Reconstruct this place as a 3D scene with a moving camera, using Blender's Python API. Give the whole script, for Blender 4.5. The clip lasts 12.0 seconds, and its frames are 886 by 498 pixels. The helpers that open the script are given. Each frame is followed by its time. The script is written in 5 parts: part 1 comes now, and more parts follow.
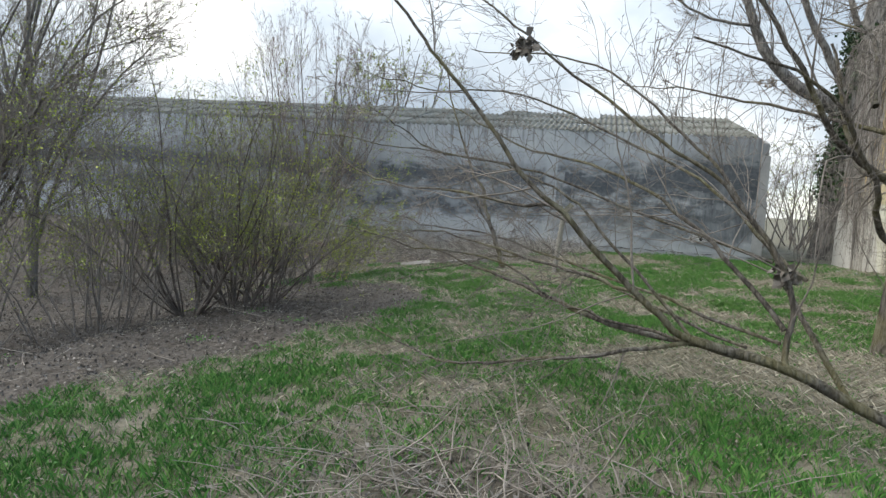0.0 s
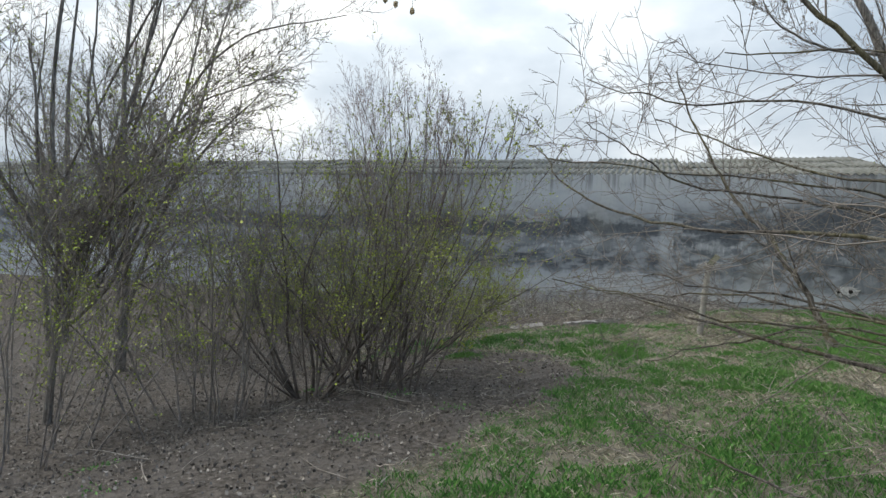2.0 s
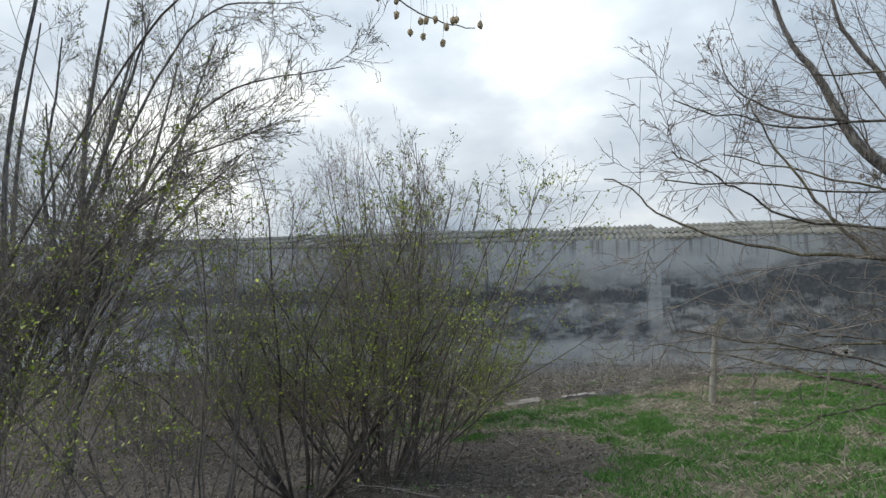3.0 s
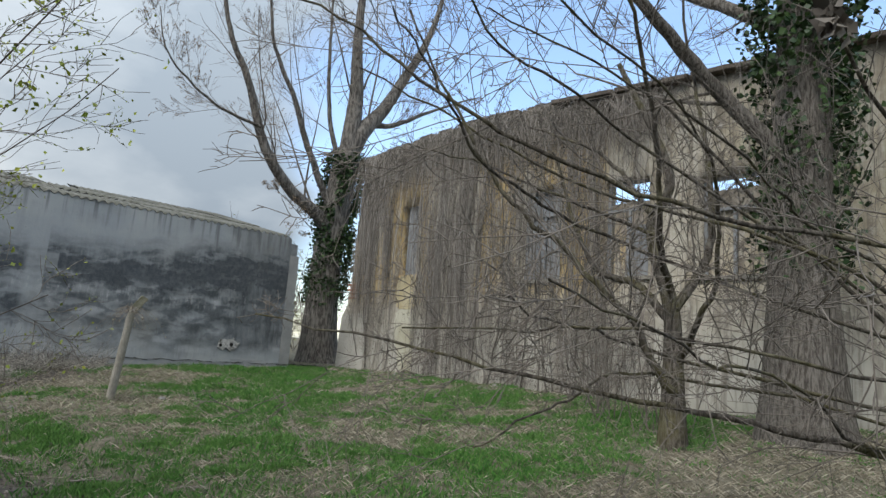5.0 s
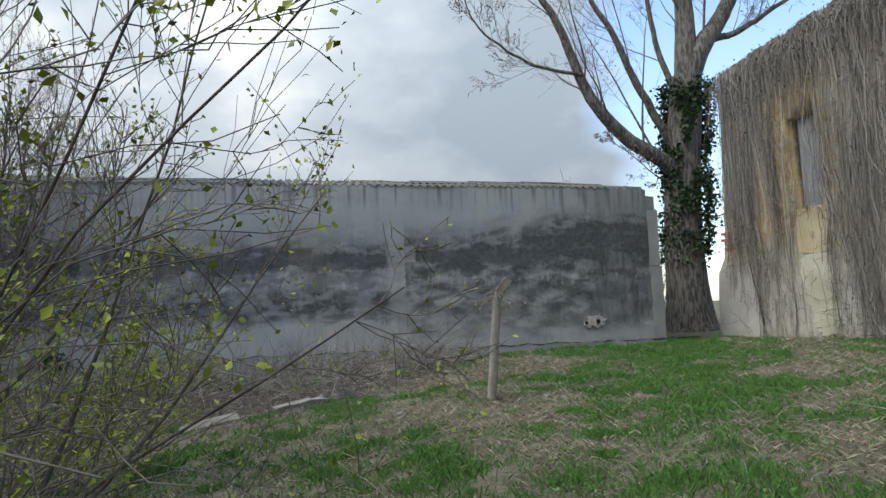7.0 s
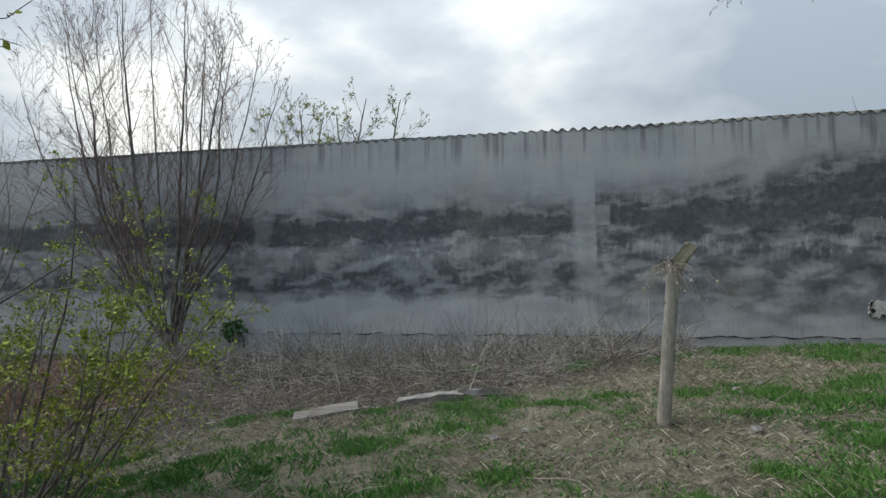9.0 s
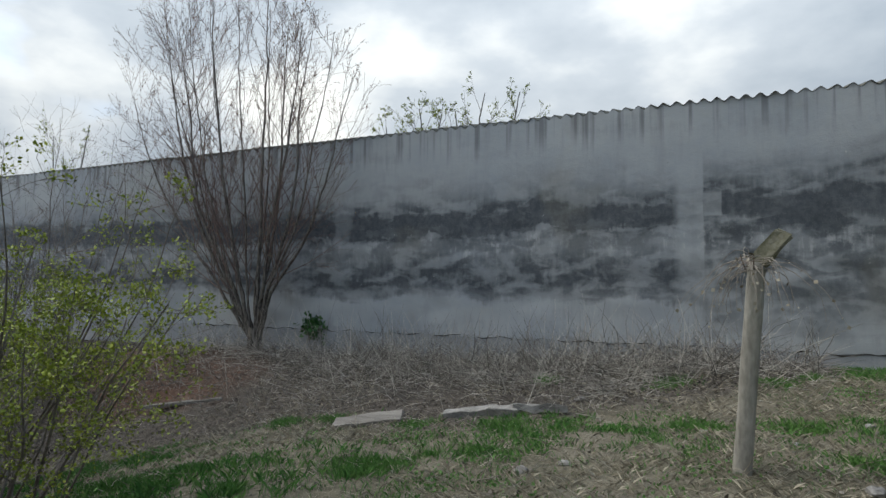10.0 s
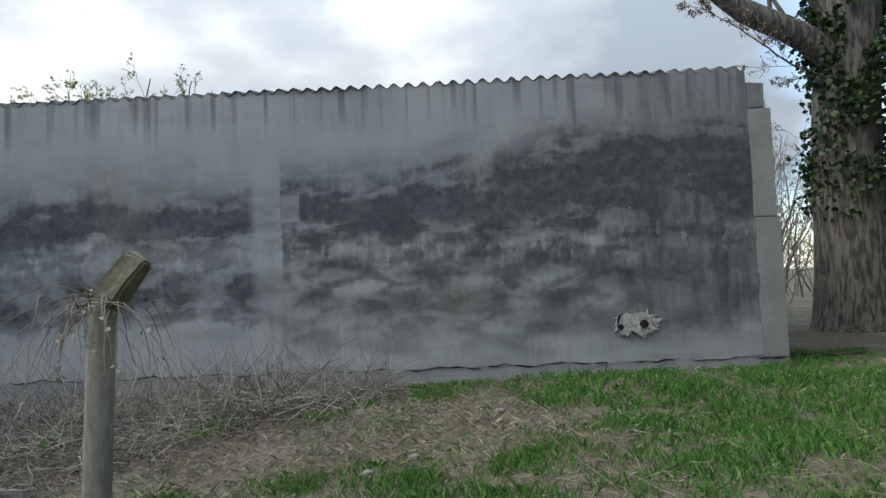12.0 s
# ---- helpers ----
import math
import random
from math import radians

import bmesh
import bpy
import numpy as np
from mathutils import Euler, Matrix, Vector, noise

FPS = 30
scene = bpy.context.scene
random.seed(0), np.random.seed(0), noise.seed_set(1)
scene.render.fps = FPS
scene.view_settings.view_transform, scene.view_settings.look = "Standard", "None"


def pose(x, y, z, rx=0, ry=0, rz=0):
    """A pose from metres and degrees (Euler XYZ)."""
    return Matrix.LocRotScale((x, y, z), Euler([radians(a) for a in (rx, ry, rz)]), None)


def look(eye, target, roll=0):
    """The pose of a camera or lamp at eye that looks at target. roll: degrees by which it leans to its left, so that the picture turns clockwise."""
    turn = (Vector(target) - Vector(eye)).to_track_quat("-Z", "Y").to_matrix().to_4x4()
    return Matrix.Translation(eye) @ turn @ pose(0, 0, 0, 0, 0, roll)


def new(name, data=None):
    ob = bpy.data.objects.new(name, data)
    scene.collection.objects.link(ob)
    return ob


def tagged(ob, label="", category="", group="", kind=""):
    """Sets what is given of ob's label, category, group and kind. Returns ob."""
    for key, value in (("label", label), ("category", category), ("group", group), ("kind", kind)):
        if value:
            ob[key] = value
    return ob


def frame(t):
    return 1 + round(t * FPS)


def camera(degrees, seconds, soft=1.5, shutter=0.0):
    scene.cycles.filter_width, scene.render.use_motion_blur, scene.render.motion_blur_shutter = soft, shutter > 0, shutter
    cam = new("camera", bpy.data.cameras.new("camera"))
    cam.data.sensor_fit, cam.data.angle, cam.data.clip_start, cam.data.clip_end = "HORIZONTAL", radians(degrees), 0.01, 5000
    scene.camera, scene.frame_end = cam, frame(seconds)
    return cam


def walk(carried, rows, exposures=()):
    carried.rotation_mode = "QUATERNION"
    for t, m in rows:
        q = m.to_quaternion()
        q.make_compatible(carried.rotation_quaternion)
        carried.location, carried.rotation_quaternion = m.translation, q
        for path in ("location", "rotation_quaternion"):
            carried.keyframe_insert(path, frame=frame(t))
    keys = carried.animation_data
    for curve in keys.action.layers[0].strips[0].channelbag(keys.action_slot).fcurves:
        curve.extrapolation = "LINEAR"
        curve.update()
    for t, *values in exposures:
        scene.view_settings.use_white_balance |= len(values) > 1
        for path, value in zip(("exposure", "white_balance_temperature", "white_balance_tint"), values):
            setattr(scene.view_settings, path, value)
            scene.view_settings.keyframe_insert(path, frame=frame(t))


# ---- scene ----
cam = camera(70.8, 12.0, soft=1.45)
PATH = [
    (0, (-4.63, -19.435, 1.324), (-5.101, -17.499, 1.149), 3.9),
    (0.5, (-5.16, -19.108, 1.356), (-5.703, -17.184, 1.304), 2.2),
    (1, (-5.632, -18.758, 1.313), (-6.208, -16.843, 1.291), 1.4),
    (1.5, (-6.113, -18.448, 1.256), (-6.71, -16.539, 1.248), 0.3),
    (2, (-6.55, -18.29, 1.203), (-7.178, -16.391, 1.203), 2.3),
    (2.5, (-7.101, -18.017, 1.111), (-7.745, -16.125, 1.196), 2.4),
    (3, (-7.523, -17.665, 1.044), (-8.01, -15.742, 1.298), 0.3),
    (3.5, (-7.884, -17.428, 1.102), (-7.885, -15.445, 1.358), 2.1),
    (3.6, (-7.899, -17.34, 1.099), (-7.792, -15.36, 1.361), 1.4),
    (3.7, (-7.915, -17.221, 1.1), (-7.679, -15.251, 1.35), 2.1),
    (5.3, (-8.472, -14.972, 0.82), (-7.119, -13.534, 1.138), 3.9),
    (5.5, (-8.46, -14.719, 0.839), (-7.162, -13.23, 1.152), 4.5),
    (6, (-8.455, -14.12, 0.883), (-7.316, -12.493, 1.122), 4.6),
    (6.5, (-8.272, -13.442, 0.879), (-7.519, -11.597, 1.051), 0.6),
    (7, (-7.951, -12.818, 0.914), (-7.52, -10.875, 1.105), -1.9),
    (7.2, (-7.816, -12.567, 0.921), (-7.44, -10.612, 1.121), -2.0),
    (8.8, (-6.416, -10.762, 0.919), (-6.682, -8.784, 1.043), -0.8),
    (9, (-6.236, -10.538, 0.949), (-6.658, -8.586, 1.063), -0.5),
    (9.5, (-5.892, -9.851, 0.963), (-6.604, -7.985, 1.071), -0.1),
    (10, (-5.508, -9.311, 0.919), (-6.364, -7.508, 1.034), 0.5),
    (10.5, (-5.105, -8.745, 0.927), (-5.981, -6.947, 0.915), -1.1),
    (11, (-4.653, -8.28, 0.999), (-5.191, -6.355, 0.929), -1.9),
    (11.5, (-4.164, -7.912, 1.066), (-4.342, -5.92, 1.051), -2.7),
    (12, (-3.728, -7.453, 1.114), (-3.797, -5.457, 1.219), -2.3),
]
walk(cam, [(t, look(eye, target, roll)) for t, eye, target, roll in PATH],
     exposures=[(0.0, 1.08), (1.5, 0.92), (3.0, 0.63), (5.5, 0.52), (10.3, 0.46), (11.5, 0.62), (12.0, 0.56)])

# ---- light ----
SUN_EL, SUN_AZ = radians(48), radians(-102)
world = bpy.data.worlds.new("overcast_sky")
scene.world = world
world.use_nodes = True
WN, WL = world.node_tree.nodes, world.node_tree.links
WN.clear()


def wnode(kind, **kw):
    n = WN.new(kind)
    for k, v in kw.items():
        n.inputs[k.replace("_", " ")].default_value = v
    return n


w_out = WN.new("ShaderNodeOutputWorld")
w_sky = WN.new("ShaderNodeTexSky")
w_sky.sky_type, w_sky.sun_disc = "NISHITA", False
w_sky.sun_elevation, w_sky.sun_rotation = SUN_EL, SUN_AZ
w_bg = wnode("ShaderNodeBackground", Strength=0.15)
w_cloud_bg = wnode("ShaderNodeBackground", Strength=1.0)
w_mix = WN.new("ShaderNodeMixShader")
w_co = WN.new("ShaderNodeTexCoord")
w_map = WN.new("ShaderNodeMapping")
w_map.inputs["Scale"].default_value = (1.0, 1.0, 1.9)
w_map.inputs["Location"].default_value = (0.35, 0.1, 0.0)
w_n1 = wnode("ShaderNodeTexNoise", Scale=2.1, Detail=7.0, Roughness=0.5)
w_n2 = wnode("ShaderNodeTexNoise", Scale=1.5, Detail=4.0, Roughness=0.45)
w_ramp = WN.new("ShaderNodeValToRGB")
w_ramp.color_ramp.elements[0].position, w_ramp.color_ramp.elements[0].color = 0.40, (0.35, 0.415, 0.485, 1)
w_ramp.color_ramp.elements[1].position, w_ramp.color_ramp.elements[1].color = 0.68, (1.02, 1.04, 1.01, 1)
w_mid = w_ramp.color_ramp.elements.new(0.54)
w_mid.color = (0.56, 0.62, 0.675, 1)
w_sep = WN.new("ShaderNodeSeparateXYZ")
# the cover thins out towards the east, where blue shows through
w_east = wnode("ShaderNodeMapRange", From_Min=0.25, From_Max=0.75, To_Min=0.0, To_Max=0.30)
w_sub = WN.new("ShaderNodeMath")
w_sub.operation = "SUBTRACT"
w_cover = wnode("ShaderNodeMapRange", From_Min=0.29, From_Max=0.42, To_Min=0.15, To_Max=1.0)
WL.new(w_co.outputs["Generated"], w_map.inputs["Vector"])
WL.new(w_map.outputs["Vector"], w_n1.inputs["Vector"])
WL.new(w_map.outputs["Vector"], w_n2.inputs["Vector"])
WL.new(w_n1.outputs["Fac"], w_ramp.inputs["Fac"])
WL.new(w_co.outputs["Generated"], w_sep.inputs["Vector"])
WL.new(w_sep.outputs["X"], w_east.inputs["Value"])
WL.new(w_n2.outputs["Fac"], w_sub.inputs[0])
WL.new(w_east.outputs["Result"], w_sub.inputs[1])
WL.new(w_sub.outputs["Value"], w_cover.inputs["Value"])
w_hsv = wnode("ShaderNodeHueSaturation", Saturation=1.05, Value=1.8)
WL.new(w_sky.outputs["Color"], w_hsv.inputs["Color"])
WL.new(w_hsv.outputs["Color"], w_bg.inputs["Color"])
WL.new(w_ramp.outputs["Color"], w_cloud_bg.inputs["Color"])
# an overcast sky grows brighter from the horizon to the zenith
w_rise = wnode("ShaderNodeMapRange", From_Min=0.0, From_Max=1.0, To_Min=0.58, To_Max=1.55)
WL.new(w_sep.outputs["Z"], w_rise.inputs["Value"])
WL.new(w_rise.outputs["Result"], w_cloud_bg.inputs["Strength"])
WL.new(w_cover.outputs["Result"], w_mix.inputs["Fac"])
WL.new(w_bg.outputs["Background"], w_mix.inputs[1])
WL.new(w_cloud_bg.outputs["Background"], w_mix.inputs[2])
WL.new(w_mix.outputs["Shader"], w_out.inputs["Surface"])

sun = new("sun", bpy.data.lights.new("sun", "SUN"))
sun.data.energy, sun.data.angle, sun.data.color = 1.75, radians(30), (1.0, 0.95, 0.88)
sun.matrix_world = look((0, 0, 30), Vector((0, 0, 30)) - Vector((math.sin(SUN_AZ) * math.cos(SUN_EL), math.cos(SUN_AZ) * math.cos(SUN_EL), math.sin(SUN_EL))))


# ---- materials ----
class Mat:
    """A node material built up in short steps."""

    def __init__(self, name, rough=0.85, spec=0.3):
        self.m = bpy.data.materials.new(name)
        self.m.use_nodes = True
        self.n, self.l = self.m.node_tree.nodes, self.m.node_tree.links
        self.b = self.n["Principled BSDF"]
        self.b.inputs["Roughness"].default_value = rough
        self.b.inputs["Specular IOR Level"].default_value = spec
        self.co = self.n.new("ShaderNodeTexCoord")
        self.pos = self.n.new("ShaderNodeNewGeometry").outputs["Position"]

    def put(self, sock, value):
        if hasattr(value, "is_output"):
            self.l.new(value, sock)
        elif isinstance(value, tuple) and len(value) == 3 and sock.type == "RGBA":
            sock.default_value = (*value, 1)
        else:
            sock.default_value = value

    def noise(self, scale, detail=4.0, rough=0.55, stretch=(1, 1, 1), at=None, dist=0.0):
        mp = self.n.new("ShaderNodeMapping")
        mp.inputs["Scale"].default_value = stretch
        self.l.new(at or self.pos, mp.inputs["Vector"])
        t = self.n.new("ShaderNodeTexNoise")
        t.inputs["Scale"].default_value, t.inputs["Detail"].default_value = scale, detail
        t.inputs["Roughness"].default_value, t.inputs["Distortion"].default_value = rough, dist
        self.l.new(mp.outputs["Vector"], t.inputs["Vector"])
        return t.outputs["Fac"]

    def step(self, v, lo, hi, a=0.0, b=1.0):
        r = self.n.new("ShaderNodeMapRange")
        r.interpolation_type = "SMOOTHSTEP"
        for k, x in zip(("Value", "From Min", "From Max", "To Min", "To Max"), (v, lo, hi, a, b)):
            self.put(r.inputs[k], x)
        return r.outputs["Result"]

    def math(self, op, a, b=0.0):
        n = self.n.new("ShaderNodeMath")
        n.operation = op
        self.put(n.inputs[0], a)
        self.put(n.inputs[1], b)
        return n.outputs["Value"]

    def mix(self, f, a, b):
        n = self.n.new("ShaderNodeMix")
        n.data_type = "RGBA"
        self.put(n.inputs["Factor"], f)
        self.put(n.inputs["A"], a)
        self.put(n.inputs["B"], b)
        return n.outputs["Result"]

    def xyz(self):
        s = self.n.new("ShaderNodeSeparateXYZ")
        self.l.new(self.pos, s.inputs["Vector"])
        return s.outputs["X"], s.outputs["Y"], s.outputs["Z"]

    def levels(self, v, stops, span):
        """A value along v, from (place, value) stops; v runs from 0 to span."""
        r = self.n.new("ShaderNodeValToRGB")
        els = r.color_ramp.elements
        while len(els) < len(stops):
            els.new(0.5)
        for e, (at, val) in zip(els, stops):
            e.position, e.color = at / span, (val, val, val, 1)
        self.put(r.inputs["Fac"], self.math("DIVIDE", v, span))
        return r.outputs["Color"]

    def island(self):
        return self.n.new("ShaderNodeNewGeometry").outputs["Random Per Island"]

    def random(self):
        return self.n.new("ShaderNodeObjectInfo").outputs["Random"]

    def attr(self, name):
        a = self.n.new("ShaderNodeAttribute")
        a.attribute_name = name
        return a.outputs["Fac"]

    def color(self, c):
        self.put(self.b.inputs["Base Color"], c)
        return self

    def bump(self, h, dist=0.01, strength=0.6):
        b = self.n.new("ShaderNodeBump")
        b.inputs["Distance"].default_value, b.inputs["Strength"].default_value = dist, strength
        self.l.new(h, b.inputs["Height"])
        self.l.new(b.outputs["Normal"], self.b.inputs["Normal"])
        return self


def m_plain(name, a, b, scale=6.0, rough=0.85, bump=0.008, fine=40.0, stretch=(1, 1, 1)):
    m = Mat(name, rough)
    n1, n2 = m.noise(scale, 5, stretch=stretch), m.noise(fine, 4, stretch=stretch)
    m.color(m.mix(m.math("ADD", m.math("MULTIPLY", m.step(n1, 0.35, 0.65), 0.6), m.math("MULTIPLY", m.step(n2, 0.3, 0.7), 0.4)), a, b))
    return m.bump(m.math("ADD", n1, m.math("MULTIPLY", n2, 0.6)), bump, 0.7).m


def m_leafy(name, colours, rough=0.6):
    """Small loose pieces, each with a colour of its own."""
    m = Mat(name, rough, 0.25)
    r = m.n.new("ShaderNodeValToRGB")
    r.color_ramp.interpolation = "LINEAR"
    els = r.color_ramp.elements
    while len(els) < len(colours):
        els.new(0.5)
    for i, c in enumerate(colours):
        els[i].position, els[i].color = i / (len(colours) - 1), (*c, 1)
    m.l.new(m.island(), r.inputs["Fac"])
    return m.color(r.outputs["Color"]).m


def m_shed_wall():
    m = Mat("weathered_render", 0.9, 0.2)
    x, y, z = m.xyz()
    add, mul, sub, mx = (lambda p, q, op=op: m.math(op, p, q) for op in ("ADD", "MULTIPLY", "SUBTRACT", "MAXIMUM"))
    big = m.noise(0.5, 4, 0.5, (1, 1, 1.3))
    blot = m.noise(1.25, 6, 0.55, (0.75, 1, 1.9))
    lens = m.noise(2.5, 3, 0.48, (0.85, 1, 1.9), dist=0.5)
    mid = m.noise(3.4, 5, 0.55, (0.8, 1, 1.7))
    fine = m.noise(11, 6, 0.65, (1, 1, 0.8))
    grain = m.noise(70, 4)
    drip = m.noise(2.2, 5, 0.55, (1.7, 1, 0.30))
    runs = m.noise(6.0, 5, 0.6, (2.2, 1, 0.26))
    wav = mul(sub(m.noise(0.8, 5, 0.55, (1, 1, 0.5)), 0.5), 0.55)
    zz = add(z, add(wav, add(mul(sub(mid, 0.5), 0.30), mul(sub(runs, 0.5), 0.20))))
    base = m.mix(m.step(big, 0.35, 0.65), (0.308, 0.336, 0.360), (0.380, 0.400, 0.408))
    base = m.mix(m.step(fine, 0.4, 0.75, 0.0, 0.22), base, (0.40, 0.40, 0.39))
    base = m.mix(m.step(drip, 0.52, 0.72, 0.0, 0.22), base, (0.19, 0.20, 0.205))
    base = m.mix(m.step(add(mul(blot, 0.6), mul(runs, 0.4)), 0.50, 0.68, 0.0, 0.34), base, (0.18, 0.19, 0.195))
    right = m.step(x, -5.96, -5.90)
    # two dark bands on the long bays, with a washed-out row between them
    left_band = m.levels(zz, [(0.46, 0.0), (0.68, 0.06), (0.76, 0.58), (0.98, 0.86), (1.22, 0.78), (1.46, 0.52), (1.62, 0.56), (1.78, 0.95), (2.04, 1.0), (2.20, 0.78), (2.36, 0.40), (2.58, 0.20), (2.9, 0.0)], 3.6)
    # the bay by the corner: one broad field of stains and painted bump shadows that climbs to the corner
    climb = mul(m.step(add(x, mul(sub(blot, 0.5), 2.0)), -5.0, -1.4), m.step(z, 1.6, 2.7))
    right_band = m.levels(sub(zz, mul(climb, 0.55)), [(0.22, 0.0), (0.36, 0.26), (0.62, 0.54), (1.0, 0.70), (1.4, 0.72), (1.72, 0.76), (1.90, 1.0), (2.10, 1.0), (2.28, 0.74), (2.46, 0.40), (2.8, 0.0)], 3.6)
    # lens-shaped marks: damp mottling, with the shade of the wall's bumps painted in
    spots = add(mul(lens, 0.74), add(mul(fine, 0.14), mul(runs, 0.12)))
    amount = m.mix(right, left_band, right_band)
    core = m.step(amount, 0.70, 0.95)
    amount = mul(amount, mx(m.step(spots, 0.41, 0.60, 1.20, 0.50), mul(core, m.step(mid, 0.35, 0.65, 1.02, 0.84))))
    edge = add(x, add(mul(sub(blot, 0.5), 1.0), mul(sub(runs, 0.5), 0.5)))
    corner = m.levels(add(z, mul(sub(mid, 0.5), 0.5)), [(0.34, 0.0), (0.56, 0.72), (1.0, 0.86), (2.4, 0.90), (2.8, 0.66), (3.2, 0.48), (3.5, 0.40)], 3.6)
    corner = mul(mul(corner, m.step(edge, -2.25, -1.55)), m.step(add(mul(drip, 0.6), mul(runs, 0.4)), 0.40, 0.62, 0.72, 1.08))
    amount = mx(amount, corner)
    # pale upright strips with square feet, where no damp has come through
    strip = mul(m.step(x, -6.36, -6.22), m.step(x, -5.95, -5.92, 1.0, 0.0))
    second = mul(m.step(x, -12.15, -12.05), m.step(x, -11.85, -11.65, 1.0, 0.0))
    foot = mul(mul(m.step(x, -5.96, -5.94), m.step(x, -5.72, -5.69, 1.0, 0.0)), mul(m.step(z, 1.89, 1.92), m.step(z, 2.20, 2.27, 1.0, 0.0)))
    strip = mx(mul(mx(strip, mul(second, 0.45)), m.step(mid, 0.35, 0.6, 0.95, 0.7)), mul(foot, 0.62))
    amount = mul(amount, sub(1.0, mul(strip, m.step(z, 0.9, 1.6, 0.4, 0.92))))
    dark = m.mix(m.step(fine, 0.35, 0.65), (0.054, 0.062, 0.073), (0.086, 0.097, 0.108))
    c = m.mix(m.math("MINIMUM", amount, 0.96), base, dark)
    # lime bloom in the washed-out row, flaked chips and brown patches
    row = m.levels(zz, [(1.32, 0.0), (1.5, 1.0), (1.62, 1.0), (1.76, 0.0)], 3.6)
    lime = mul(mul(row, m.step(runs, 0.46, 0.62)), m.step(add(mul(spots, 0.5), mul(fine, 0.5)), 0.46, 0.58))
    c = m.mix(mul(lime, 0.50), c, (0.45, 0.46, 0.47))
    chips = mul(m.step(m.noise(26, 3, 0.6, (1, 1, 0.7)), 0.70, 0.72), m.step(mid, 0.50, 0.60))
    c = m.mix(mul(chips, m.step(z, 2.6, 3.0, 0.7, 0.10)), c, (0.50, 0.50, 0.49))
    pits = m.step(m.noise(34, 2, 0.5), 0.74, 0.77, 0.0, 0.6)
    c = m.mix(pits, c, (0.10, 0.10, 0.10))
    c = m.mix(m.step(grain, 0.55, 0.8, 0.0, 0.18), c, (0.40, 0.40, 0.40))
    c = m.mix(m.step(m.noise(0.7, 3), 0.58, 0.70, 0.0, 0.22), c, (0.20, 0.19, 0.15))
    # dark runs below the waves of the roof
    rill = m.noise(3.1, 2, 0.5, (2.4, 1, 0.02))
    reach = sub(3.5, mul(m.noise(1.7, 3, 0.6, (2.4, 1, 0.02)), 1.25))
    c = m.mix(mul(m.step(sub(z, reach), 0.0, 0.5), m.step(add(rill, mul(sub(runs, 0.5), 0.12)), 0.50, 0.64, 0.0, 0.66)), c, (0.115, 0.122, 0.128))
    m.color(c)
    return m.bump(add(mul(fine, 0.8), mul(grain, 0.3)), 0.022, 0.4).m


def m_facade():
    m = Mat("ochre_plaster", 0.92, 0.2)
    x, y, z = m.xyz()
    big = m.noise(0.75, 5, 0.6, (1, 1, 0.42))
    streak = m.noise(2.4, 5, 0.6, (1, 1.7, 0.16))
    thin = m.noise(7.0, 5, 0.65, (1, 1.8, 0.12))
    fine = m.noise(7, 6, 0.65)
    grain = m.noise(70, 3)
    c = m.mix(m.step(fine, 0.35, 0.65), (0.37, 0.345, 0.285), (0.47, 0.44, 0.375))
    # ochre limewash left between the washed streaks
    ochre = m.math("MULTIPLY", m.step(m.math("ADD", big, m.math("MULTIPLY", m.math("SUBTRACT", streak, 0.5), 0.6)), 0.42, 0.56), m.math("MULTIPLY", m.step(z, 1.7, 2.5), m.step(z, 4.9, 5.9, 1.0, 0.3)))
    ochre = m.math("MULTIPLY", ochre, m.step(y, -9.0, -7.6, 0.25, 1.0))
    c = m.mix(m.math("MULTIPLY", ochre, 0.85), c, m.mix(m.step(fine, 0.4, 0.6), (0.44, 0.30, 0.105), (0.50, 0.385, 0.19)))
    c = m.mix(m.step(m.math("ADD", z, m.math("MULTIPLY", fine, 0.9)), 1.3, 2.2, 0.7, 0.0), c, (0.48, 0.47, 0.42))
    c = m.mix(m.step(streak, 0.48, 0.66, 0.0, 0.72), c, (0.17, 0.15, 0.125))
    c = m.mix(m.step(thin, 0.50, 0.64, 0.0, 0.55), c, (0.14, 0.12, 0.10))
    c = m.mix(m.step(m.math("MULTIPLY", fine, streak), 0.30, 0.42, 0.0, 0.6), c, (0.55, 0.52, 0.46))
    wet = m.math("MULTIPLY", m.step(m.math("ADD", z, m.math("MULTIPLY", big, 1.8)), 5.6, 7.0, 0.0, 0.70), m.step(y, -9.2, -8.2, 0.25, 1.0))
    c = m.mix(wet, c, (0.13, 0.11, 0.09))
    # thin band lines of the render on the far bay
    band = m.math("MULTIPLY", m.step(m.math("ABSOLUTE", m.math("SUBTRACT", z, 1.72)), 0.01, 0.03, 1.0, 0.0), m.step(y, -8.8, -8.4, 0.6, 0.0))
    c = m.mix(band, c, (0.22, 0.20, 0.17))
    m.color(c)
    return m.bump(m.math("ADD", m.math("ADD", fine, streak), m.math("MULTIPLY", grain, 0.2)), 0.03, 0.6).m


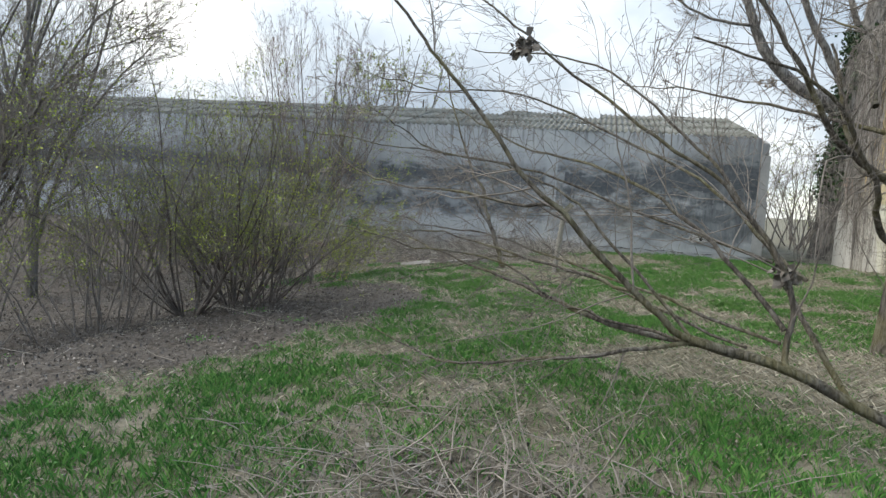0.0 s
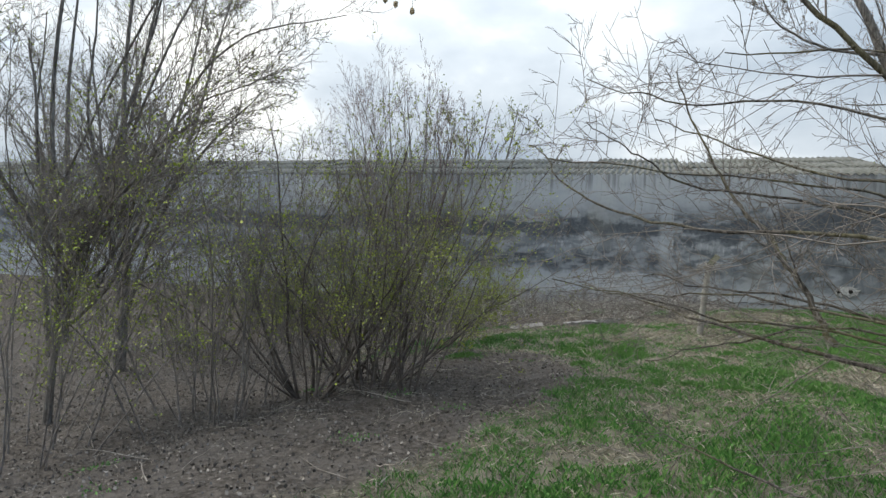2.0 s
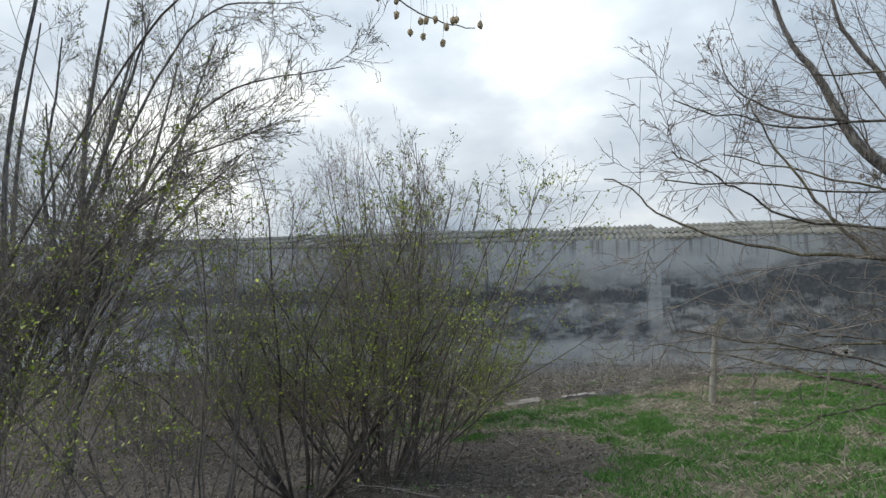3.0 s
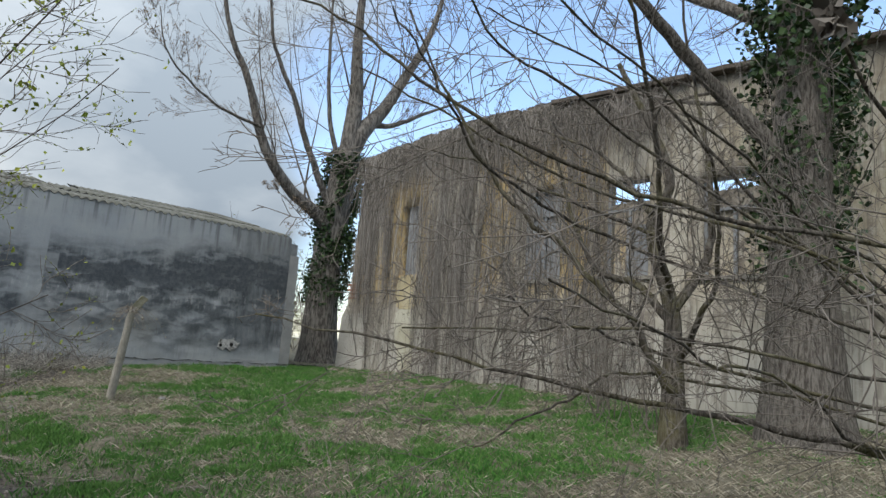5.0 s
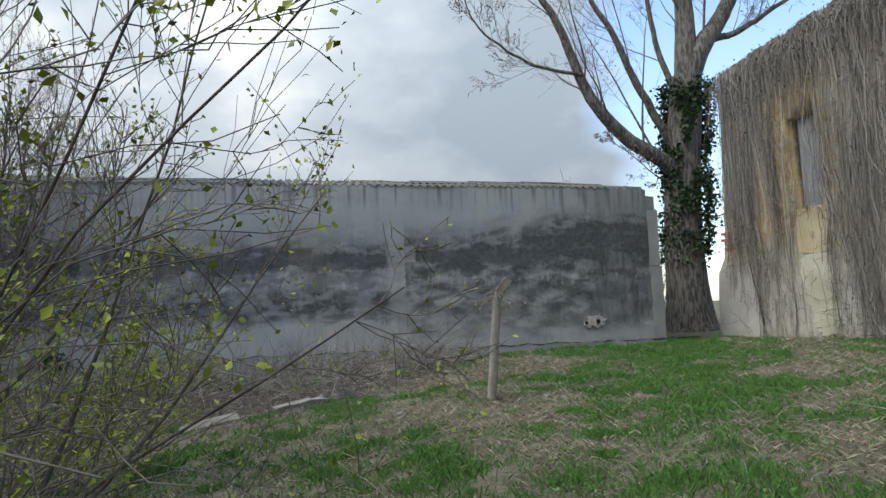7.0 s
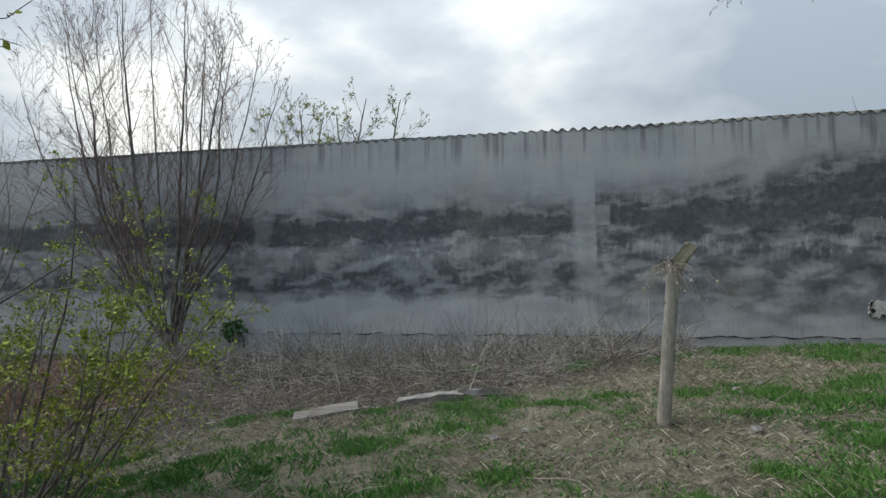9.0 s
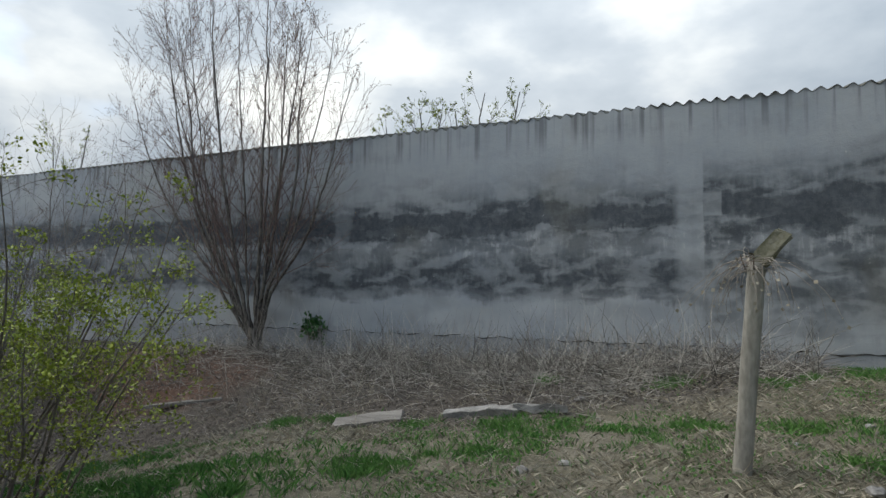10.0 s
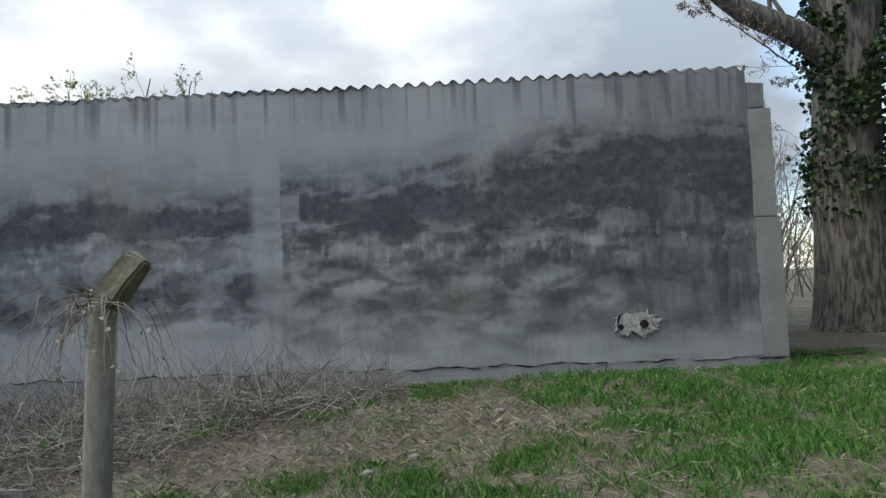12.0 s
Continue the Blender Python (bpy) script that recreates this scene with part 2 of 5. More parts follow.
def m_ground():
    m = Mat("earth", 0.95, 0.1)
    g = m.attr("cover")
    n1, n2, n3 = m.noise(1.3, 5), m.noise(14, 6, 0.65), m.noise(60, 5, 0.7)
    litter = m.mix(m.step(n2, 0.35, 0.65), (0.042, 0.036, 0.030), (0.118, 0.104, 0.090))
    litter = m.mix(m.step(n3, 0.55, 0.72, 0.0, 0.7), litter, (0.20, 0.182, 0.158))
    litter = m.mix(m.step(n1, 0.45, 0.62, 0.0, 0.4), litter, (0.11, 0.10, 0.09))
    turf = m.mix(m.step(n2, 0.3, 0.7), (0.070, 0.070, 0.045), (0.185, 0.168, 0.125))
    turf = m.mix(m.step(n3, 0.50, 0.66, 0.0, 0.7), turf, (0.29, 0.262, 0.205))
    turf = m.mix(m.step(n1, 0.48, 0.62, 0.0, 0.5), turf, (0.23, 0.208, 0.165))
    x, y, z = m.xyz()
    rx = m.math("MULTIPLY", m.math("ADD", x, 14.6), 0.42)
    ry = m.math("MULTIPLY", m.math("ADD", y, 1.4), 0.75)
    red = m.step(m.math("ADD", m.math("ADD", m.math("MULTIPLY", rx, rx), m.math("MULTIPLY", ry, ry)), m.math("MULTIPLY", n1, 0.8)), 0.6, 1.6, 0.75, 0.0)
    litter = m.mix(m.math("MULTIPLY", red, m.step(n2, 0.3, 0.6, 0.5, 1.0)), litter, (0.15, 0.082, 0.055))
    m.color(m.mix(g, litter, turf))
    return m.bump(m.math("ADD", n2, m.math("MULTIPLY", n3, 0.5)), 0.05, 0.8).m


def m_bark(name, a, b, moss=0.0, scale=1.0):
    m = Mat(name, 0.9, 0.15)
    ridge = m.noise(18 * scale, 5, 0.6, (1, 1, 0.16), dist=0.4)
    n = m.noise(4 * scale, 5)
    c = m.mix(m.step(ridge, 0.38, 0.62), a, b)
    c = m.mix(m.step(n, 0.5, 0.7, 0.0, 0.35), c, (0.25, 0.24, 0.21))
    if moss:
        c = m.mix(m.step(m.noise(2.2, 4), 0.42, 0.66, 0.0, moss), c, (0.17, 0.16, 0.05))
    m.color(c)
    return m.bump(ridge, 0.05, 1.0).m


M_WALL = m_shed_wall()
M_PLINTH = m_plain("plinth_render", (0.25, 0.27, 0.29), (0.345, 0.355, 0.36), 3.0, 0.9, 0.02)
M_PILASTER = m_plain("pilaster_render", (0.235, 0.245, 0.25), (0.335, 0.34, 0.338), 1.6, 0.9, 0.006)
M_SHEET = m_plain("fibre_cement", (0.075, 0.078, 0.062), (0.165, 0.166, 0.150), 2.5, 0.9, 0.01)
M_FACADE = m_facade()
M_EARTH = m_ground()
M_CONC = m_plain("old_concrete", (0.185, 0.175, 0.15), (0.34, 0.325, 0.285), 5.0, 0.9, 0.008, 40.0, (1, 1, 0.35))
M_MOSSY = m_plain("mossy_concrete", (0.10, 0.10, 0.055), (0.23, 0.22, 0.17), 16.0, 0.95, 0.015)
M_POPLAR = m_bark("poplar_bark", (0.070, 0.064, 0.058), (0.205, 0.19, 0.172))
M_BARK = m_bark("grey_bark", (0.080, 0.071, 0.062), (0.205, 0.188, 0.168), 0.0, 2.0)
M_LICHEN = m_bark("lichen_bark", (0.052, 0.045, 0.038), (0.135, 0.120, 0.102), 0.34, 2.0)
M_TWIG = m_plain("twig_bark", (0.085, 0.074, 0.064), (0.215, 0.190, 0.165), 5.0, 0.85, 0.002)
M_REDTWIG = m_plain("reddish_twig", (0.085, 0.058, 0.05), (0.19, 0.14, 0.125), 5.0, 0.85, 0.002)
M_DARKSTEM = m_plain("dark_stem", (0.045, 0.037, 0.032), (0.135, 0.115, 0.098), 6.0, 0.85, 0.003)
M_PALE_TWIG = m_plain("pale_twig", (0.14, 0.12, 0.10), (0.29, 0.26, 0.222), 5.0, 0.85, 0.002)
M_CREEPER = m_leafy("creeper_stem", [(0.055, 0.049, 0.043), (0.148, 0.134, 0.119), (0.215, 0.198, 0.176), (0.39, 0.365, 0.332)], 0.9)
M_IVY = m_leafy("ivy_leaf", [(0.012, 0.028, 0.012), (0.03, 0.06, 0.02), (0.055, 0.095, 0.03)], 0.4)
M_BUD = m_leafy("young_leaf", [(0.13, 0.17, 0.022), (0.23, 0.285, 0.035), (0.33, 0.36, 0.05)], 0.5)
M_CATKIN = m_leafy("catkin", [(0.17, 0.12, 0.085), (0.27, 0.195, 0.14), (0.34, 0.27, 0.17)], 0.8)
M_GRASS = m_leafy("grass_blade", [(0.032, 0.092, 0.020), (0.052, 0.155, 0.030), (0.082, 0.215, 0.042), (0.155, 0.260, 0.078)], 0.6)
M_STRAW = m_leafy("straw", [(0.11, 0.097, 0.072), (0.23, 0.205, 0.155), (0.33, 0.30, 0.23), (0.46, 0.425, 0.34)], 0.8)
M_LITTER = m_leafy("dead_leaf", [(0.048, 0.042, 0.036), (0.100, 0.088, 0.075), (0.160, 0.142, 0.122), (0.26, 0.238, 0.208)], 0.8)
M_STALK = m_leafy("dead_stalk", [(0.060, 0.055, 0.049), (0.17, 0.157, 0.138), (0.33, 0.308, 0.272), (0.60, 0.57, 0.51)], 0.85)
M_WEED = m_leafy("weed_leaf", [(0.050, 0.125, 0.028), (0.085, 0.195, 0.045), (0.14, 0.265, 0.072)], 0.55)
M_WOOD = m_plain("grey_wood", (0.10, 0.093, 0.083), (0.255, 0.24, 0.215), 3.0, 0.85, 0.004, 60.0, (0.3, 6, 6))
M_BRICK = m_plain("brick_clay", (0.26, 0.10, 0.055), (0.42, 0.19, 0.10), 9.0, 0.9, 0.006)
M_WHITE = m_plain("broken_plaster", (0.20, 0.20, 0.195), (0.56, 0.56, 0.55), 16.0, 0.9, 0.03)
# near-black, painted for the shade in the holes, the slot and the crack
M_SHADE = m_plain("recess_shade", (0.012, 0.012, 0.012), (0.03, 0.028, 0.026), 5.0, 0.95)
M_BLUEGREY = m_plain("blue_grey_boards", (0.16, 0.175, 0.19), (0.28, 0.29, 0.30), 3.0, 0.8, 0.006, 30.0, (4, 4, 0.4))
M_STONE = m_plain("rubble_stone", (0.13, 0.126, 0.118), (0.31, 0.30, 0.28), 6.0, 0.9, 0.02)
M_IRON = m_plain("rusty_wire", (0.05, 0.035, 0.028), (0.12, 0.075, 0.05), 20.0, 0.7, 0.001)


# ---- shape helpers ----
RNG = np.random.default_rng(7)


def smooth(e0, e1, v):
    t = np.clip((v - e0) / (e1 - e0), 0, 1)
    return t * t * (3 - 2 * t)


def height(x, y):
    """The lie of the land: a yard that falls to the west, with a low bank under the shed's wall."""
    x, y = np.asarray(x, float), np.asarray(y, float)
    bank = np.interp(x, [-40, -13.5, -9.4, -6, 0, 2, 6], [-0.6, -0.33, -0.33, -0.12, 0.0, 0.03, 0.1])
    yard = np.interp(x, [-40, -15, -12.2, -10.6, -9.4, -5.5, -3, 0, 2.2, 6], [-2.0, -1.55, -1.22, -0.82, -0.62, -0.36, -0.2, 0.0, 0.10, 0.2])
    k = smooth(-0.4, -3.4, y)
    bumps = 0.03 * np.sin(1.9 * x + 0.7 * y) * np.sin(1.3 * y - 0.6 * x) + 0.02 * np.sin(4.1 * x + 1.0) * np.sin(3.7 * y)
    return bank * (1 - k) + yard * k + bumps * smooth(0.0, -1.5, y)


def value_noise(x, y, s, seed=0):
    """Smooth noise in 0..1 on a lattice of cell 1/s."""
    x, y = np.asarray(x) * s, np.asarray(y) * s
    xi, yi = np.floor(x).astype(int), np.floor(y).astype(int)
    fx, fy = x - xi, y - yi
    fx, fy = fx * fx * (3 - 2 * fx), fy * fy * (3 - 2 * fy)

    def h(a, b):
        v = np.sin(a * 127.1 + b * 311.7 + seed * 74.7) * 43758.5453
        return v - np.floor(v)

    return (h(xi, yi) * (1 - fx) + h(xi + 1, yi) * fx) * (1 - fy) + (h(xi, yi + 1) * (1 - fx) + h(xi + 1, yi + 1) * fx) * fy


def cover(x, y):
    """How much living grass: 1 in the meadow, 0 on leaf litter and under the shed's wall."""
    x, y = np.asarray(x, float), np.asarray(y, float)
    w = (value_noise(x, y, 0.9, 3) - 0.5) * 1.6 + (value_noise(x, y, 3.0, 5) - 0.5) * 0.7
    edge = np.interp(y, [-24, -16.5, -15, -14, -12, -9, -7.6, -6.6], [-10.5, -10.2, -8.7, -8.3, -7.7, -7.3, -7.6, -13.0])
    g = smooth(-0.35, 0.35, x - edge + 0.5 * w)
    back = np.interp(x, [-16, -8, -6.2, -5.2, -4.2, 3], [-4.0, -3.4, -2.6, -1.6, 0.6, 0.8])
    g = g * smooth(0.45, -0.45, y - back + 0.7 * w)
    pile = np.exp(-(((x + 5.3) / 1.1) ** 2 + ((y + 16.0) / 0.9) ** 2))
    g = np.maximum(g, smooth(-0.4, 0.3, x) * smooth(-1.0, 1.0, y))
    return np.clip(g - 0.8 * pile, 0, 1)


def mesh_of(name, verts, quads=None, tris=None, mat=None, shade=False, sharp=0):
    """A mesh from arrays of vertices, four-sided and three-sided faces."""
    me = bpy.data.meshes.new(name)
    quads = np.zeros((0, 4), int) if quads is None or len(quads) == 0 else np.asarray(quads)
    tris = np.zeros((0, 3), int) if tris is None or len(tris) == 0 else np.asarray(tris)
    me.vertices.add(len(verts))
    me.vertices.foreach_set("co", np.asarray(verts, np.float32).ravel())
    me.loops.add(quads.size + tris.size)
    me.loops.foreach_set("vertex_index", np.concatenate([quads.ravel(), tris.ravel()]).astype(np.int32))
    me.polygons.add(len(quads) + len(tris))
    starts = np.concatenate([np.arange(len(quads)) * 4, quads.size + np.arange(len(tris)) * 3]).astype(np.int32)
    me.polygons.foreach_set("loop_start", starts)
    me.update(calc_edges=True)
    if shade:
        me.shade_smooth()
        if sharp:
            me.set_sharp_from_angle(angle=radians(sharp))
    if mat:
        me.materials.append(mat)
    return me


def part(name, data, material, parent, label=""):
    """One mesh object under a thing or a part, from a bmesh or a mesh."""
    if isinstance(data, bmesh.types.BMesh):
        me = bpy.data.meshes.new(name)
        data.to_mesh(me)
        data.free()
    else:
        me = data
    if material and not me.materials:
        me.materials.append(material)
    ob = new(name, me)
    ob.parent = parent
    if label:
        tagged(ob, label)
    return ob


def thing(name, at, label, category, group="", kind=""):
    ob = new(name)
    ob.location = at
    return tagged(ob, label, category, group, kind)


def box(x0, x1, y0, y1, z0, z1, bevel=0.0, rough=0.0, cuts=0):
    bm = bmesh.new()
    bmesh.ops.create_cube(bm, size=1, matrix=Matrix.LocRotScale(((x0 + x1) / 2, (y0 + y1) / 2, (z0 + z1) / 2), None, (x1 - x0, y1 - y0, z1 - z0)))
    if cuts:
        bmesh.ops.subdivide_edges(bm, edges=bm.edges[:], cuts=cuts, use_grid_fill=True)
    if bevel:
        bmesh.ops.bevel(bm, geom=bm.edges[:] if not cuts else [e for e in bm.edges if len(e.link_faces) == 2 and e.calc_face_angle() > 0.5], offset=bevel, segments=2, affect="EDGES")
    if rough:
        for v in bm.verts:
            v.co += noise.noise_vector(v.co * 7.0) * rough
    return bm


def stone(r, seed, flat=0.6):
    bm = bmesh.new()
    bmesh.ops.create_icosphere(bm, subdivisions=2, radius=r)
    for v in bm.verts:
        v.co += noise.noise_vector(v.co * (1.4 / r) + Vector((seed, 0, 0))) * r * 0.45
        v.co.z *= flat
    return bm


class Tubes:
    """Gathers many tapered tubes, then gives one mesh."""

    def __init__(self):
        self.v, self.f, self.count = [], [], 0
        self.tips = []

    def add(self, path, radii, sides):
        n = len(path)
        tan = np.empty_like(path)
        tan[1:-1] = path[2:] - path[:-2]
        tan[0], tan[-1] = path[1] - path[0], path[-1] - path[-2]
        tan /= np.linalg.norm(tan, axis=1)[:, None] + 1e-9
        mean = tan.mean(axis=0)
        ref = np.array([0.0, 0, 1]) if abs(mean[2]) < 0.8 else np.array([1.0, 0, 0])
        u = np.cross(tan, ref)
        u /= np.linalg.norm(u, axis=1)[:, None] + 1e-9
        w = np.cross(tan, u)
        a = np.arange(sides) * (2 * np.pi / sides)
        ring = path[:, None] + radii[:, None, None] * (np.cos(a)[None, :, None] * u[:, None] + np.sin(a)[None, :, None] * w[:, None])
        self.v.append(ring.reshape(-1, 3))
        i = np.arange(n - 1)[:, None] * sides + np.arange(sides)[None]
        j = np.arange(n - 1)[:, None] * sides + (np.arange(sides)[None] + 1) % sides
        self.f.append(np.stack([i, j, j + sides, i + sides], -1).reshape(-1, 4) + self.count)
        self.count += n * sides

    def mesh(self, name, mat):
        return mesh_of(name, np.concatenate(self.v), np.concatenate(self.f), None, mat, True)


def bend(points, n):
    """A smooth line through a few points."""
    p = np.asarray(points, float)
    p = np.vstack([2 * p[0] - p[1], p, 2 * p[-1] - p[-2]])
    out = []
    k = len(p) - 3
    for s in np.linspace(0, k - 1e-6, n):
        i = int(s)
        t = s - i
        a, b, c, d = p[i:i + 4]
        out.append(0.5 * (2 * b + (c - a) * t + (2 * a - 5 * b + 4 * c - d) * t * t + (3 * b - a - 3 * c + d) * t ** 3))
    return np.array(out)


def side_dirs(tan, angle, rng):
    ref = rng.normal(size=3)
    u = np.cross(tan, ref)
    u /= np.linalg.norm(u) + 1e-9
    return tan * math.cos(angle) + u * math.sin(angle)


def sprout(T, path, radii, depth, P, rng):
    """Side branches along a limb."""
    kids, share, lo, angle, fine = P["kids"][depth], P["share"][depth], P["lo"], P["angle"], P["fine"]
    seg = np.linalg.norm(path[1:] - path[:-1], axis=1)
    length = seg.sum()
    n = max(1, int(kids * (0.6 + 0.8 * rng.random()) * P.get("dense", 1.0)))
    for s in np.sort(rng.uniform(lo, 0.98, n)):
        f = s * (len(path) - 1)
        i = min(int(f), len(path) - 2)
        at = path[i] + (path[i + 1] - path[i]) * (f - i)
        tan = path[i + 1] - path[i]
        tan = tan / (np.linalg.norm(tan) + 1e-9)
        d = side_dirs(tan, radians(angle) * (0.6 + 0.8 * rng.random()), rng)
        L = length * share * (1.15 - 0.75 * s) * (0.6 + 0.8 * rng.random())
        r = max(fine, radii[i] * P.get("kid", 0.30) * (1 + 0.7 * rng.random()))
        grow(T, at, d, L, r, depth + 1, P, rng)


def grow(T, at, d, length, r0, depth, P, rng):
    n = P["segs"][depth]
    d = np.asarray(d, float) / np.linalg.norm(d)
    path = np.empty((n + 1, 3))
    path[0] = at
    step = length / n
    for i in range(n):
        d = d + rng.normal(size=3) * P["wiggle"][depth] + np.array([0, 0, P["rise"][depth]])
        d /= np.linalg.norm(d)
        path[i + 1] = path[i] + d * step
    radii = np.linspace(r0, max(P["fine"] * 0.7, r0 * P.get("taper", 0.25)), n + 1)
    T.add(path, radii, P["sides"][depth])
    if depth + 1 < len(P["segs"]):
        sprout(T, path, radii, depth, P, rng)
    else:
        T.tips.append(path[1:])


def P_make(segs, kids, share, wiggle, rise, sides, angle=42, fine=0.003, lo=0.25, taper=0.25, dense=1.0):
    return dict(segs=segs, kids=kids, share=share, wiggle=wiggle, rise=rise, sides=sides, angle=angle, fine=fine, lo=lo, taper=taper, dense=dense)


def leaves(name, centres, size, mat, rng, hang=0.0, slim=0.45, up=0.0, jitter=0.0):
    """Small folded leaves at the given points."""
    c = np.asarray(centres) + rng.normal(size=(len(centres), 3)) * jitter
    n = len(c)
    a = rng.normal(size=(n, 3))
    a[:, 2] += up - hang
    a /= np.linalg.norm(a, axis=1)[:, None]
    b = np.cross(a, rng.normal(size=(n, 3)))
    b /= np.linalg.norm(b, axis=1)[:, None] + 1e-9
    w = np.cross(a, b)
    s = size * rng.uniform(0.55, 1.35, n)[:, None]
    mid = c + a * s * 0.45
    v = np.stack([c, mid + b * s * slim + w * s * 0.12, c + a * s, mid - b * s * slim + w * s * 0.12], 1).reshape(-1, 3)
    i = np.arange(n)[:, None] * 4
    t = np.concatenate([i + np.array([[0, 1, 2]]), i + np.array([[0, 2, 3]])])
    return mesh_of(name, v, None, t, mat)


def pick(points, n, rng):
    """n of the points; past their number, some twice, a little apart."""
    if n <= len(points):
        return points[rng.choice(len(points), n, replace=False)]
    return points[rng.choice(len(points), n)] + rng.normal(size=(n, 3)) * 0.02


# ---- ground ----
def build_ground():
    gx = np.concatenate([np.linspace(-600, -45, 14), np.arange(-40, -16, 0.6), np.arange(-16, 4, 0.16), np.arange(4, 30, 1.0), np.linspace(32, 600, 14)])
    gy = np.concatenate([np.linspace(-600, -45, 14), np.arange(-40, -21, 0.8), np.arange(-21, 1.5, 0.16), np.arange(1.5, 30, 1.0), np.linspace(32, 600, 14)])
    X, Y = np.meshgrid(gx, gy)
    fine = (value_noise(X, Y, 2.2, 1) - 0.5) * 0.07 + (value_noise(X, Y, 5.5, 2) - 0.5) * 0.04
    Z = height(X, Y) + fine * smooth(60, 20, np.abs(X)) * smooth(0.2, -1.0, Y)
    nx, ny = len(gx), len(gy)
    i = np.arange(ny - 1)[:, None] * nx + np.arange(nx - 1)[None]
    me = mesh_of("ground", np.stack([X, Y, Z], -1).reshape(-1, 3), np.stack([i, i + 1, i + nx + 1, i + nx], -1).reshape(-1, 4), None, M_EARTH, True)
    a = me.attributes.new("cover", "FLOAT", "POINT")
    a.data.foreach_set("value", cover(X, Y).ravel().astype(np.float32))
    return tagged(new("ground", me), "uneven yard of turf, straw and leaf litter", "ground", kind="structure")


build_ground()


# ---- shed ----
EAVE, RIDGE_Y, RIDGE_Z, SHED_W = 3.465, 5.7, 4.74, -46.0
PITCH = 0.1772


def wall_grid(us, zs, hole, thick, place, rough=0.0, top=None):
    """A thick wall out of cells; hole(u, z) says which cells are open. place(u, z, d) gives the vertex, d from 0 (face) to 1 (back)."""
    nu, nz = len(us), len(zs)
    v = []
    for d in (0, 1):
        for z in zs:
            for u in us:
                zz = z if top is None or z < zs[-1] else top(u)
                v.append(place(u, zz, d * thick))
    v = np.array(v)
    solid = np.array([[not hole((us[i] + us[i + 1]) / 2, (zs[k] + zs[k + 1]) / 2) for i in range(nu - 1)] for k in range(nz - 1)])
    q = []
    idx = lambda i, k, d: d * nu * nz + k * nu + i
    for k in range(nz - 1):
        for i in range(nu - 1):
            if not solid[k, i]:
                continue
            q.append((idx(i, k, 0), idx(i + 1, k, 0), idx(i + 1, k + 1, 0), idx(i, k + 1, 0)))
            q.append((idx(i + 1, k, 1), idx(i, k, 1), idx(i, k + 1, 1), idx(i + 1, k + 1, 1)))
            for di, dk, e in ((-1, 0, ((i, k + 1), (i, k))), (1, 0, ((i + 1, k), (i + 1, k + 1))), (0, -1, ((i, k), (i + 1, k))), (0, 1, ((i + 1, k + 1), (i, k + 1)))):
                a, b = i + di, k + dk
                if not (0 <= a < nu - 1 and 0 <= b < nz - 1 and solid[b, a]):
                    (p, r), (s, t) = e
                    q.append((idx(p, r, 0), idx(p, r, 1), idx(s, t, 1), idx(s, t, 0)))
    return v, np.array(q)


shed = thing("shed", (0, 0, 0), "long low shed with stained grey rendered walls and a corrugated roof", "shed")


